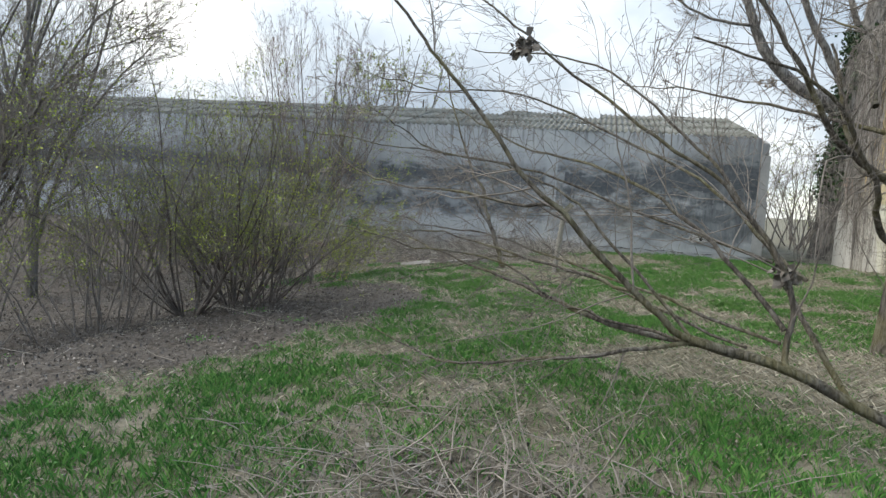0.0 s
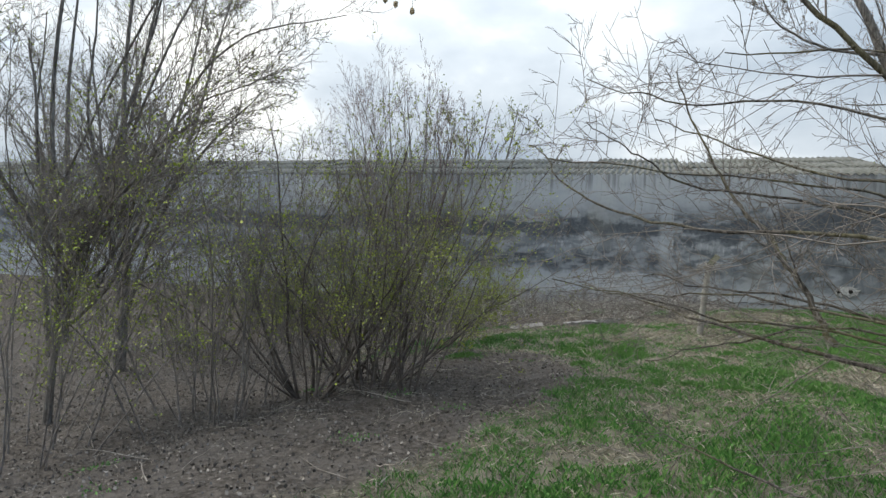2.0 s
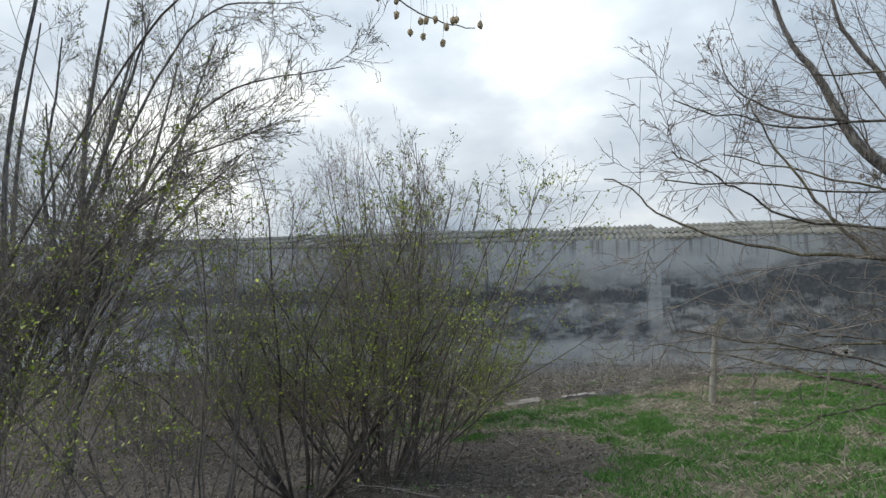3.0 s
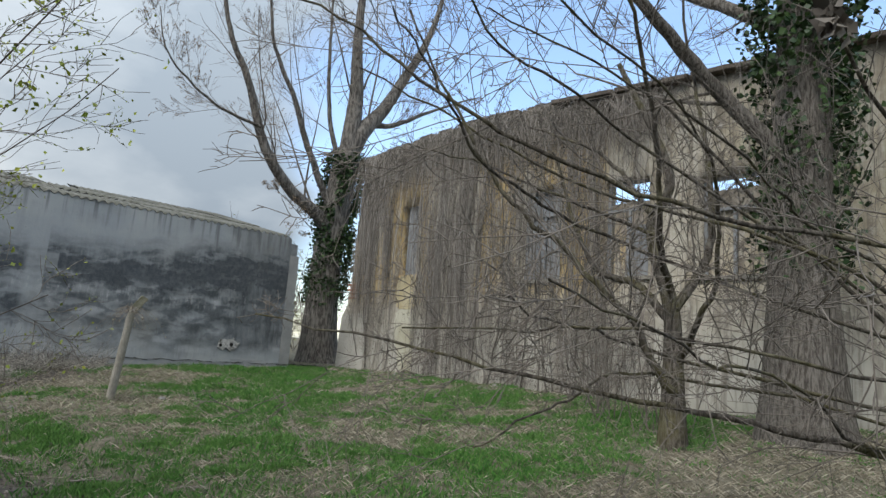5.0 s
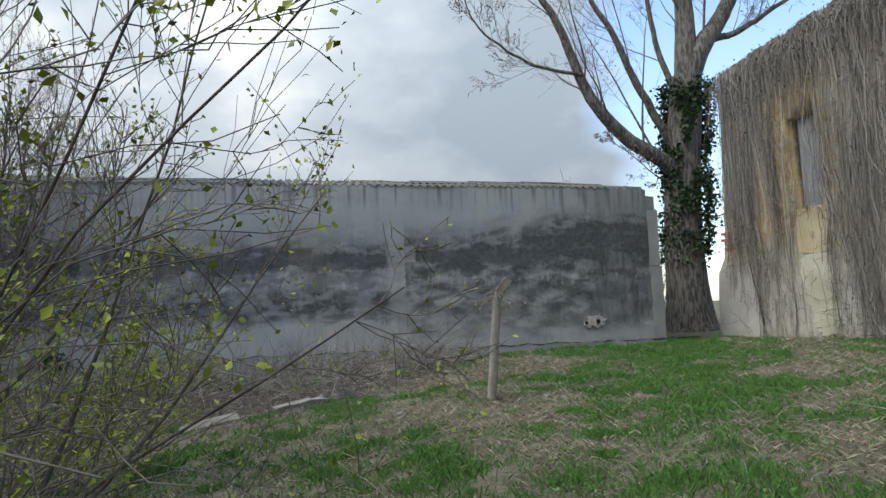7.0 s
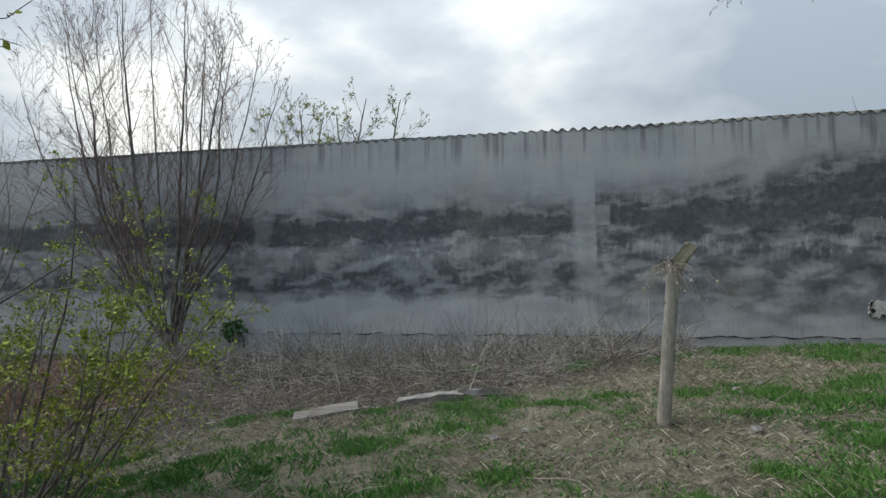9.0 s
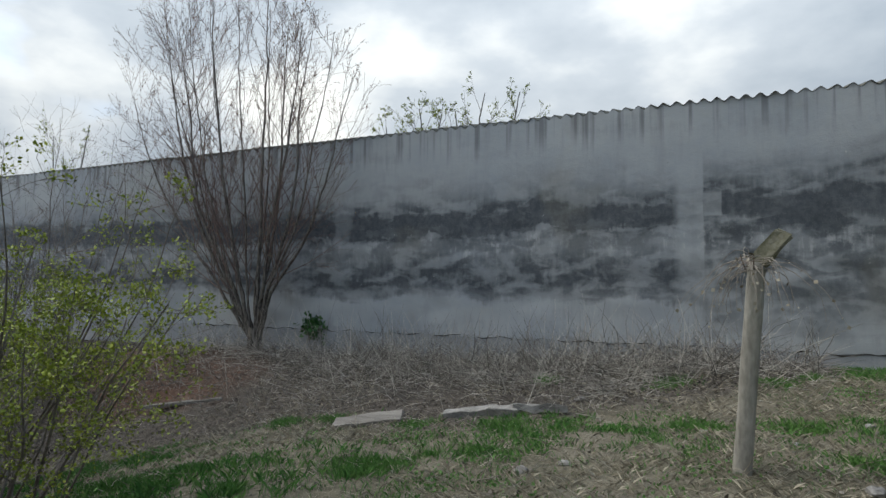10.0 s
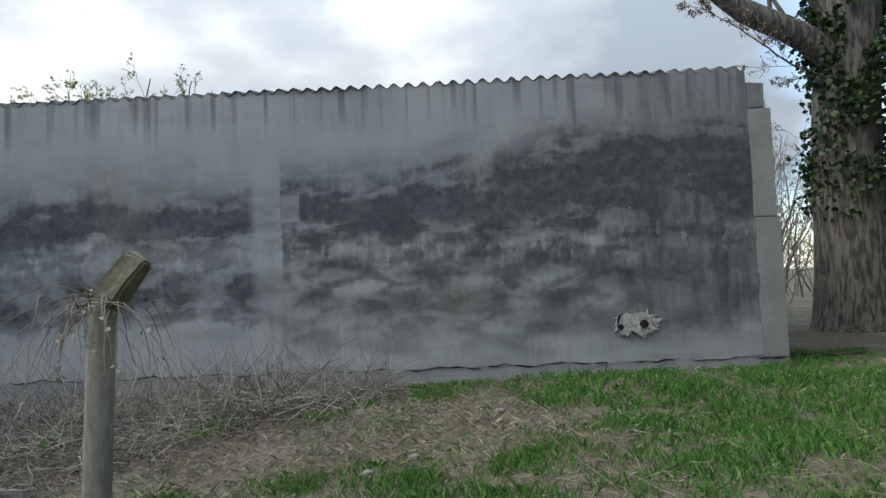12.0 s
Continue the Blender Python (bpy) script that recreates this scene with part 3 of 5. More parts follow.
def build_shed():
    us = np.concatenate([np.arange(SHED_W, -16, 0.5), np.arange(-16, -0.31, 0.09), [-0.30]])
    zs = np.linspace(0.09, EAVE - 0.06, 44)

    def front(u, z, d):
        p = Vector((u, 0, z))
        low = smooth(2.3, 1.6, z) * smooth(0.2, 0.5, z) * (1.0 if u > -5.9 else 0.55)
        swell = 0.010 * noise.noise(Vector((u * 1.1, z * 2.0, 0))) + 0.046 * low * noise.noise(Vector((u * 2.2 + 0.8 * z, z * 3.6, 3)))
        edge = 0.05 * noise.noise(Vector((u * 1.6, 8, 0))) + 0.03 * noise.noise(Vector((u * 6.0, 9, 0))) if z < 0.1 else 0.0
        swell *= smooth(EAVE - 0.06, EAVE - 0.5, z)
        return (u, swell if d == 0 else d, z + edge)

    v, q = wall_grid(us, zs, lambda u, z: False, 0.3, front)
    part("wall", mesh_of("wall", v, q, None, M_WALL, True, 40), None, shed, "grey render with dark damp stains")
    # the render runs up into the waves of the roof sheets
    us = np.arange(SHED_W + 0.2, -0.299, PITCH / 8)
    wave = EAVE + 0.050 + 0.030 * np.cos(2 * np.pi * (us + 0.42) / PITCH)
    n = len(us)
    v = np.concatenate([np.stack([us, np.full(n, yy), zz], 1) for yy, zz in ((-0.0015, np.full(n, EAVE - 0.075)), (-0.0015, wave), (0.25, wave))])
    i = np.arange(n - 1)
    part("eave_fillet", mesh_of("eave_fillet", v, np.concatenate([np.stack([i + n + k * n, i + n + 1 + k * n, i + 1 + k * n, i + k * n], 1) for k in (0, 1)]), None, M_WALL, True, 40), None, shed)
    # the plinth: a lower course that stands back in places, with a broken upper edge
    bm = bmesh.new()
    us = np.arange(SHED_W, 0.001, 0.2)
    rows = []
    for u in us:
        top = 0.19 - 0.02 * max(0.0, noise.noise(Vector((u * 7, 1, 2))))
        y0 = 0.008 + 0.005 * noise.noise(Vector((u * 1.7, 4, 2)))
        rows.append([bm.verts.new(c) for c in ((u, y0, -1.3), (u, y0 - 0.005, top - 0.02), (u, y0 + 0.012, top), (u, 0.2, top - 0.002))])
    for a, b in zip(rows, rows[1:]):
        for k in range(3):
            bm.faces.new((a[k], b[k], b[k + 1], a[k + 1]))
    part("plinth", bm, M_PLINTH, shed, "bluish grey plinth course")
    # the corner pier, with a step near its top
    part("corner_pier", box(-0.298, 0.0, -0.012, 0.34, 0.09, 1.728, 0.008, 0.005, 5), M_PILASTER, shed, "pale worn corner pier")
    part("corner_pier", box(-0.298, -0.03, -0.008, 0.34, 1.732, 3.022, 0.010, 0.006, 5), M_PILASTER, shed, "pale worn corner pier")
    part("pier_cap", box(-0.30, -0.09, 0.0, 0.30, 3.025, 3.34, 0.012, 0.012, 3), M_WALL, shed)
    part("end_wall", box(-0.3, -0.02, 0.345, 11.3, -0.4, 3.4), M_PILASTER, shed)
    part("rear_wall", box(SHED_W, -0.31, 11.0, 11.3, -1.0, 3.4), M_PILASTER, shed)
    bm = bmesh.new()
    for x in (-0.295, -0.03):
        vs = [bm.verts.new((x, *c)) for c in ((0.4, 3.41), (11.2, 3.41), (5.7, 4.62))]
        bm.faces.new(vs)
    part("gable", bm, M_PILASTER, shed)
    # broken-out patch with two holes; flat near-black discs paint the shade in them
    bm = bmesh.new()
    n = 48
    ring = [bm.verts.new((-1.74 + (0.25 + 0.09 * noise.noise(Vector((k * 0.55, 0, 0))) + 0.05 * noise.noise(Vector((k * 1.7, 2, 0)))) * math.copysign(abs(math.cos(a)) ** 0.6, math.cos(a)), -0.028,
                          0.535 + (0.125 + 0.07 * noise.noise(Vector((k * 0.5, 5, 0))) + 0.04 * noise.noise(Vector((k * 1.6, 7, 0)))) * math.copysign(abs(math.sin(a)) ** 0.6, math.sin(a)))) for k, a in ((k, k * 2 * math.pi / n) for k in range(n))]
    face = bm.faces.new(ring)
    ext = bmesh.ops.extrude_face_region(bm, geom=[face])
    for e in ext["geom"]:
        if isinstance(e, bmesh.types.BMVert):
            e.co.y = 0.02
    patch = part("broken_patch", bm, M_WHITE, shed, "whitish broken plaster patch with two holes painted as dark discs")
    for cx, cz, r in ((-1.935, 0.50, 0.035), (-1.66, 0.53, 0.055)):
        bm = bmesh.new()
        bmesh.ops.create_circle(bm, cap_ends=True, segments=14, radius=r, matrix=pose(cx, -0.034, cz, 90))
        for v in bm.verts:
            v.co += noise.noise_vector(v.co * 30) * 0.012
            v.co.y = -0.034
        part("hollow", bm, M_SHADE, patch)
    # the crack between plinth and wall
    T = Tubes()
    rng = np.random.default_rng(3)
    for a in np.arange(-15.5, -0.3, 1.5):
        xs = np.linspace(a, a + 1.4, 16)
        p = np.stack([xs, np.full(16, -0.003), 0.092 + 0.012 * np.sin(xs * 9) + rng.normal(size=16) * 0.008], 1)
        T.add(p, np.full(16, 0.0055) * np.clip(rng.normal(0.8, 0.8, 16), 0.05, 2.2), 4)
    part("crack", T.mesh("crack", M_SHADE), None, shed)


build_shed()


def sheet_mesh(waves, length, name, seed, broken=False):
    """A corrugated sheet, its lower edge at the origin, rising along +y."""
    nx = waves * 6 + 1
    xs = np.linspace(0, waves * PITCH, nx)
    n = 2
    v = []
    for d in (0.0, -0.007):
        for k in range(n + 1):
            for j, x in enumerate(xs):
                yy = length * k / n
                if broken and k == n:
                    yy -= 0.35 * value_noise(x, 0, 3.0, seed)
                if k == 0:
                    yy += 0.012 * value_noise(x, 0, 9.0, seed)
                v.append((x, yy, 0.030 * math.cos(2 * math.pi * x / PITCH) + d))
    q = []
    for d in (0, 1):
        for k in range(n):
            for j in range(nx - 1):
                a = d * nx * (n + 1) + k * nx + j
                q.append((a, a + 1, a + nx + 1, a + nx) if d == 0 else (a + 1, a, a + nx, a + nx + 1))
    off = nx * (n + 1)
    for j in range(nx - 1):
        q.append((j, j + off, j + off + 1, j + 1))
        b = n * nx + j
        q.append((b, b + 1, b + off + 1, b + off))
    return mesh_of(name, np.array(v), np.array(q), None, M_SHEET, True)


def build_roof():
    slope = math.atan2(RIDGE_Z - EAVE, RIDGE_Y)
    run = math.hypot(RIDGE_Z - EAVE, RIDGE_Y)
    kinds = [sheet_mesh(5, 2.02, "corrugated_sheet", s) for s in range(3)]
    worn = [sheet_mesh(5, 2.02, "corrugated_sheet", 20 + s, True) for s in range(3)]
    width = 5 * PITCH
    rng = np.random.default_rng(11)
    count = int(46 / width)
    for row in range(3):
        for c in range(count):
            x = -0.42 - (c + 1) * width
            y0 = -0.02 + row * (run - 2.0) / 2
            top_row = row == 2
            if top_row and c in (5, 9):
                continue
            me = worn[c % 3] if top_row and c < 14 else kinds[(c + row) % 3]
            ob = part("corrugated_sheet", me, None, shed)
            lift = 0.012 * row + rng.normal() * 0.004
            ob.matrix_local = Matrix.Translation((x, 0, EAVE + 0.060)) @ pose(0, 0, 0, math.degrees(slope)) @ pose(rng.normal() * 0.006, y0 + rng.normal() * 0.012, lift, rng.normal() * 0.25, 0, rng.normal() * 0.2)
            back = part("corrugated_sheet", me, None, shed) if row < 2 else None
            if back:
                back.matrix_local = Matrix.Translation((x + width, 2 * RIDGE_Y, EAVE - 0.02)) @ pose(0, 0, 0, 0, 0, 180) @ pose(0, 0, 0, math.degrees(slope)) @ pose(0, y0, lift)
    for k in range(3):
        part("batten", box(-46, -0.42, 1.6 + 1.5 * k, 1.66 + 1.5 * k, EAVE + 0.0 + (1.6 + 1.5 * k) * math.tan(slope) - 0.06, EAVE + (1.6 + 1.5 * k) * math.tan(slope) - 0.01), M_WOOD, shed)
    for x in (-6.9, -6.35):
        part("rafter", box(x, x + 0.1, 4.5, 5.6, 4.42, 4.56), M_WOOD, shed)


build_roof()

# ---- ruined building ----
BX, B_TOP = 2.15, 6.76
ruin = thing("ruined_building", (BX, -6, 0), "roofless two-storey building with flaking ochre plaster", "building")
OPENINGS = [(-2.46, -1.66, 2.74, 4.70), (-7.25, -6.15, 2.45, 4.50), (-9.30, -8.30, 2.45, 4.40), (-11.40, -10.30, 2.40, 4.20), (-14.4, -13.3, 2.40, 4.20)]


def crown(u):
    """Height of the wall's ragged top."""
    return float(np.interp(u, [-17, -11, -8.4, -6, -4.7, -2.4, 0.4, 1.2], [5.7, 6.06, 6.28, 6.52, 6.62, 6.58, 6.46, 6.42])) + 0.06 * noise.noise(Vector((u * 1.3, 0, 0)))


def build_ruin():
    us = sorted(set([round(v, 3) for o in OPENINGS for v in o[:2]] + [round(v, 3) for v in np.arange(-17, 1.05, 0.35)] + [1.08]))
    zs = sorted(set([round(v, 3) for o in OPENINGS for v in o[2:]] + [-0.5, 0.3, 0.9, 1.6, 1.9, 2.1, 3.5, 5.2, 5.8, B_TOP]))

    def hole(u, z):
        return any(a < u < b and c < z < d for a, b, c, d in OPENINGS)

    def place(u, z, d):
        s = 0.02 * noise.noise(Vector((u * 0.8, z * 0.8, 9)))
        # the corner has worn away above its low splayed foot
        if u > 0:
            u *= np.interp(z, [0, 1.6, 1.95, B_TOP], [1.08, 0.90, 0.64, 0.36]) / 1.08 + 0.05 * noise.noise(Vector((0, 0, z * 2.2))) * smooth(0.3, 1.0, u)
        return (s + d, u + 6, z)

    v, q = wall_grid(us, zs, hole, 0.42, place, top=lambda u: crown(u) + 0.04 * noise.noise(Vector((u * 6, 0, 0))))
    part("wall", mesh_of("wall", v, q[:, ::-1], None, M_FACADE), None, ruin, "flaking ochre plaster over masonry")
    part("end_wall", box(0.43, 9.0, 5.83, 6.22, -0.5, 6.35), M_FACADE, ruin)
    part("rear_wall", box(8.6, 9.0, -11, 5.82, -0.5, 6.4), M_FACADE, ruin)
    part("cross_wall", box(0.43, 8.59, -11.0, -10.6, -0.5, 6.0), M_FACADE, ruin)
    # ragged brick crown along the top of the wall
    rng = np.random.default_rng(5)
    brick = box(-0.06, 0.06, -0.12, 0.12, 0, 0.065, 0.006)
    bme = bpy.data.meshes.new("brick")
    brick.to_mesh(bme)
    brick.free()
    bme.materials.append(M_BRICK)
    cop = bme.copy()
    cop.materials.clear()
    cop.materials.append(M_COPING)
    u = 0.3
    while u > -12.5:
        z = crown(u)
        if rng.random() < 0.75:
            ob = part("brick", cop, None, ruin)
            ob.matrix_local = pose(0.03 + rng.random() * 0.05, u + 6, z - 0.01, rng.normal() * 3, rng.normal() * 3, rng.normal() * 7)
        u -= 0.26
    # bare brickwork where the plaster has come off
    for r in range(7):
        for c in range(4):
            yy = 0.60 - c * 0.255 - (r % 2) * 0.125
            zz = 2.02 + r * 0.078
            if ((yy - 0.36) / 0.26) ** 2 + ((zz - 2.36) / 0.34) ** 2 < 1.0:
                ob = part("brick", bme, None, ruin)
                ob.matrix_local = pose(0.035 - 0.01 * rng.random(), yy + 6, zz)
    # window frames and what is left in the openings
    for k, (a, b, c, d) in enumerate(OPENINGS):
        w = new("window")
        w.parent = ruin
        w.location = (0, 6, 0)
        if k == 0:
            part("infill", box(0.16, 0.24, a + 0.01, b - 0.14, c + 0.01, d - 0.01), M_BLUEGREY, w, "grey boarded narrow opening")
            # near-black panel put in for the shade deep in the slot
            part("reveal", box(0.30, 0.40, b - 0.135, b - 0.01, c + 0.01, d - 0.01), M_SHADE, w, "near-black panel painting the deep shade in the slot beside the boards")
            continue
        part("sill", box(-0.07, 0.16, a - 0.08, b + 0.08, c - 0.07, c + 0.004, 0.01), M_CONC, w)
        for y0, y1, z0, z1 in ((a, a + 0.07, c, d), (b - 0.07, b, c, d), (a + 0.072, b - 0.072, d - 0.07, d), (a + 0.072, b - 0.072, d - 0.62, d - 0.56)):
            part("frame", box(0.14, 0.20, y0, y1, z0, z1, 0.006), M_BLUEGREY, w)
        part("mullion", box(0.14, 0.19, (a + b) / 2 - 0.03, (a + b) / 2 + 0.03, c, d - 0.625, 0.006), M_BLUEGREY, w)
        if k == 1:
            part("board", box(0.205, 0.225, a + 0.02, b - 0.02, c, d - 0.62), M_BLUEGREY, w, "blue grey board closing the opening")
            part("board", box(0.205, 0.225, a + 0.02, b - 0.02, d - 0.555, d - 0.07), M_BLUEGREY, w, "blue grey board closing the opening")
        elif k == 2:
            part("board", box(0.205, 0.225, a + 0.02, (a + b) / 2 + 0.1, c, d - 0.9), M_BLUEGREY, w, "blue grey board closing the opening")
        else:
            part("infill", box(0.22, 0.32, a + 0.01, b - 0.01, c, d - 0.55), M_FACADE, w, "masonry infill of the lower opening")
    # pale patches of sounder plaster on the lower wall, the tall one in two coats
    for y0, y1, z0, z1, mat, lab, k in ((-2.52, -1.72, 1.80, 2.70, M_YELLOWPLASTER, "yellow ochre plaster patch", 0), (-2.58, -1.74, 0.12, 1.79, M_PALEPLASTER, "pale greenish plaster patch", 1), (-0.42, 0.98, -0.05, 1.66, M_GREYPLASTER, "pale grey plaster on the splayed corner foot", 2)):
        bm = bmesh.new()
        n = 44
        ring = []
        for j in range(n):
            t = j * 2 * math.pi / n
            cy = math.copysign(abs(math.cos(t)) ** 0.35, math.cos(t)) * (y1 - y0) / 2 + (y0 + y1) / 2
            cz = math.copysign(abs(math.sin(t)) ** 0.35, math.sin(t)) * (z1 - z0) / 2 + (z0 + z1) / 2
            cy += 0.09 * noise.noise(Vector((j * 0.9, k * 5, 0))) + 0.03 * noise.noise(Vector((j * 2.3, k, 4)))
            if k == 1 and cy > -2.1:
                cy -= 0.36 * max(0.0, 1 - cz / 1.2)
            if k == 2 and cy > 0.4:
                cy = min(cy, 1.06 - 0.11 * cz)
            ring.append(bm.verts.new((-0.022 - 0.003 * k + 0.012 * noise.noise(Vector((cy * .8, cz * .8, 9))), cy + 6, cz + (0.07 * noise.noise(Vector((j * 0.8, 3, k))) if k != 1 or cz < 1.5 else 0.0))))
        f = bm.faces.new(ring)
        ext = bmesh.ops.extrude_face_region(bm, geom=[f])
        for e in ext["geom"]:
            if isinstance(e, bmesh.types.BMVert):
                e.co.x += 0.06
        bmesh.ops.recalc_face_normals(bm, faces=bm.faces[:])
        part("plaster_patch", bm, mat, ruin, lab)
    # weathered eaves board left over the far bays
    for a in np.arange(-16.6, -7.0, 1.62):
        ob = part("eaves_board", box(-0.20, 0.30, 0.0, 1.58, 0, 0.10, 0.012, 0.02, 4), M_COPING, ruin, "dark weathered eaves board")
        ob.matrix_local = Matrix.Translation((0, a + 6, crown(a) - 0.06)) @ pose(0, 0, 0, math.degrees(math.atan2(crown(a + 1.6) - crown(a), 1.6)))


M_YELLOWPLASTER = m_plain("yellow_plaster", (0.38, 0.31, 0.17), (0.48, 0.43, 0.29), 2.2, 0.92, 0.015)
M_GREYPLASTER = m_plain("grey_plaster", (0.33, 0.32, 0.285), (0.49, 0.475, 0.43), 1.4, 0.92, 0.02)
M_COPING = m_plain("weathered_coping", (0.055, 0.047, 0.04), (0.15, 0.125, 0.105), 5.0, 0.95, 0.01)
M_PALEPLASTER = m_plain("pale_plaster", (0.38, 0.355, 0.255), (0.53, 0.52, 0.43), 1.6, 0.92, 0.015)
build_ruin()


# ---- dead creeper on the facade ----
def build_creeper():
    rng = np.random.default_rng(21)
    T = Tubes()
    knots = []

    def clear(y, z):
        """Bare places: the corner foot, the pale patch, the openings and the far bays."""
        return (y > -0.42 and z < 1.75) or (-2.5 < y < -1.75 and z < 2.65) or (-2.4 < y < -1.7 and 2.8 < z < 4.65) or (-7.2 < y < -6.2 and 2.5 < z < 4.45) or (-9.3 < y < -8.3 and 2.5 < z < 4.4) or y < -9.3 and z < 5.3

    # cords that hang in bundles, parting and joining on the way down
    y = 0.5
    while y > -10.0:
        y -= rng.uniform(0.07, 0.24)
        fade = float(smooth(-10.2, -8.0, y))
        width = rng.uniform(0.02, 0.10)
        ztop = crown(y) - abs(rng.normal()) * 0.25
        foot = rng.choice([0.02, 0.05, 1.4, 2.6], p=[0.5, 0.2, 0.15, 0.15])
        n = 16
        t = np.linspace(0, 1, n)
        spine = y + np.cumsum(rng.normal(size=n)) * 0.045
        for _ in range(int(rng.uniform(12, 84) * (0.25 + 0.75 * fade))):
            a, b = sorted(rng.uniform(0, 1, 2))
            if b - a < 0.15:
                b = min(1.0, a + 0.3)
            m = 9
            tt = np.linspace(a, b, m)
            z = ztop + (foot - ztop) * tt
            spread = width * (1 + 1.6 * smooth(2.4, 0.2, z))
            yy = np.interp(tt, t, spine) + rng.normal() * spread + np.cumsum(rng.normal(size=m)) * rng.choice([0.012, 0.035, 0.08])
            if any(clear(u, w) for u, w in zip(yy[2:-1:2], z[2:-1:2])) and rng.random() < 0.86:
                continue
            off = 0.03 + abs(rng.normal()) * 0.05 + 0.10 * np.sin(tt * np.pi) * rng.random()
            pth = np.stack([BX - off, yy, z + rng.normal(size=m) * 0.012], 1)
            T.add(pth, np.linspace(1, 0.6, m) * rng.choice([0.003, 0.005, 0.008], p=[0.5, 0.35, 0.15]), 3)
            knots.append(pth)
    # matted beard under the wall's top
    for _ in range(2600):
        y = rng.uniform(-9.6, 0.4)
        L = rng.uniform(0.25, 1.3)
        m = 5
        tt = np.linspace(0, 1, m)
        z0 = crown(y) + 0.05 - abs(rng.normal()) * 0.22
        pth = np.stack([BX - 0.05 - 0.16 * np.sin(tt * 2.2) * rng.random(), y + rng.normal() * 0.3 * tt + np.cumsum(rng.normal(size=m)) * 0.03, z0 - L * tt ** 1.3], 1)
        T.add(pth, np.linspace(0.006, 0.003, m), 3)
        knots.append(pth)
    # tangled side shoots, thickest low down
    P_T = P_make([5, 3], [3, 0], [0.5, 0], [0.35, 0.4], [-0.06, -0.05], [3, 3], 50, 0.002)
    for _ in range(2100):
        y = rng.uniform(-9.3, 0.4)
        z = 0.1 + 5.0 * rng.beta(1.0, 1.7)
        if clear(y, z) and rng.random() < 0.9 or value_noise(y, z, 1.1, 17) < 0.36:
            continue
        grow(T, np.array([BX - 0.05, y, z]), np.array([-0.35 * rng.random(), rng.normal(), rng.normal() * 0.8]), rng.uniform(0.25, 0.8), 0.0055, 0, P_T, rng)
    # heavier, nearly upright stems
    for y in rng.uniform(-8.6, -0.45, 30):
        n = 14
        t = np.linspace(0, 1, n)
        if -2.75 < y < -1.6:
            continue
        top = rng.uniform(2.5, 6.2)
        p = np.stack([np.full(n, BX - 0.045), y + np.cumsum(rng.normal(size=n) * 0.06), 0.05 + top * t], 1)
        T.add(p, np.linspace(0.019, 0.008, n) * rng.uniform(0.6, 1.2), 5)
    ob = thing("dead_creeper", (BX, -4, 0), "matted leafless grey-brown creeper hanging down the facade", "creeper", kind="stuff")
    me = T.mesh("stems", M_CREEPER)
    me.shade_flat()
    me.transform(Matrix.Translation((-BX, 4, 0)))
    part("stems", me, None, ob)
    pts = np.concatenate(knots)
    pts = pts[(pts[:, 2] > 4.6)]
    me = leaves("withered_leaves", pick(pts, 2600, rng) + rng.normal(size=(min(2600, len(pts)), 3)) * np.array([0.03, 0.1, 0.1]) - np.array([0.05, 0, 0]), 0.042, M_LITTER, rng, 0.6)
    me.transform(Matrix.Translation((-BX, 4, 0)))
    part("withered_leaves", me, None, ob)


build_creeper()


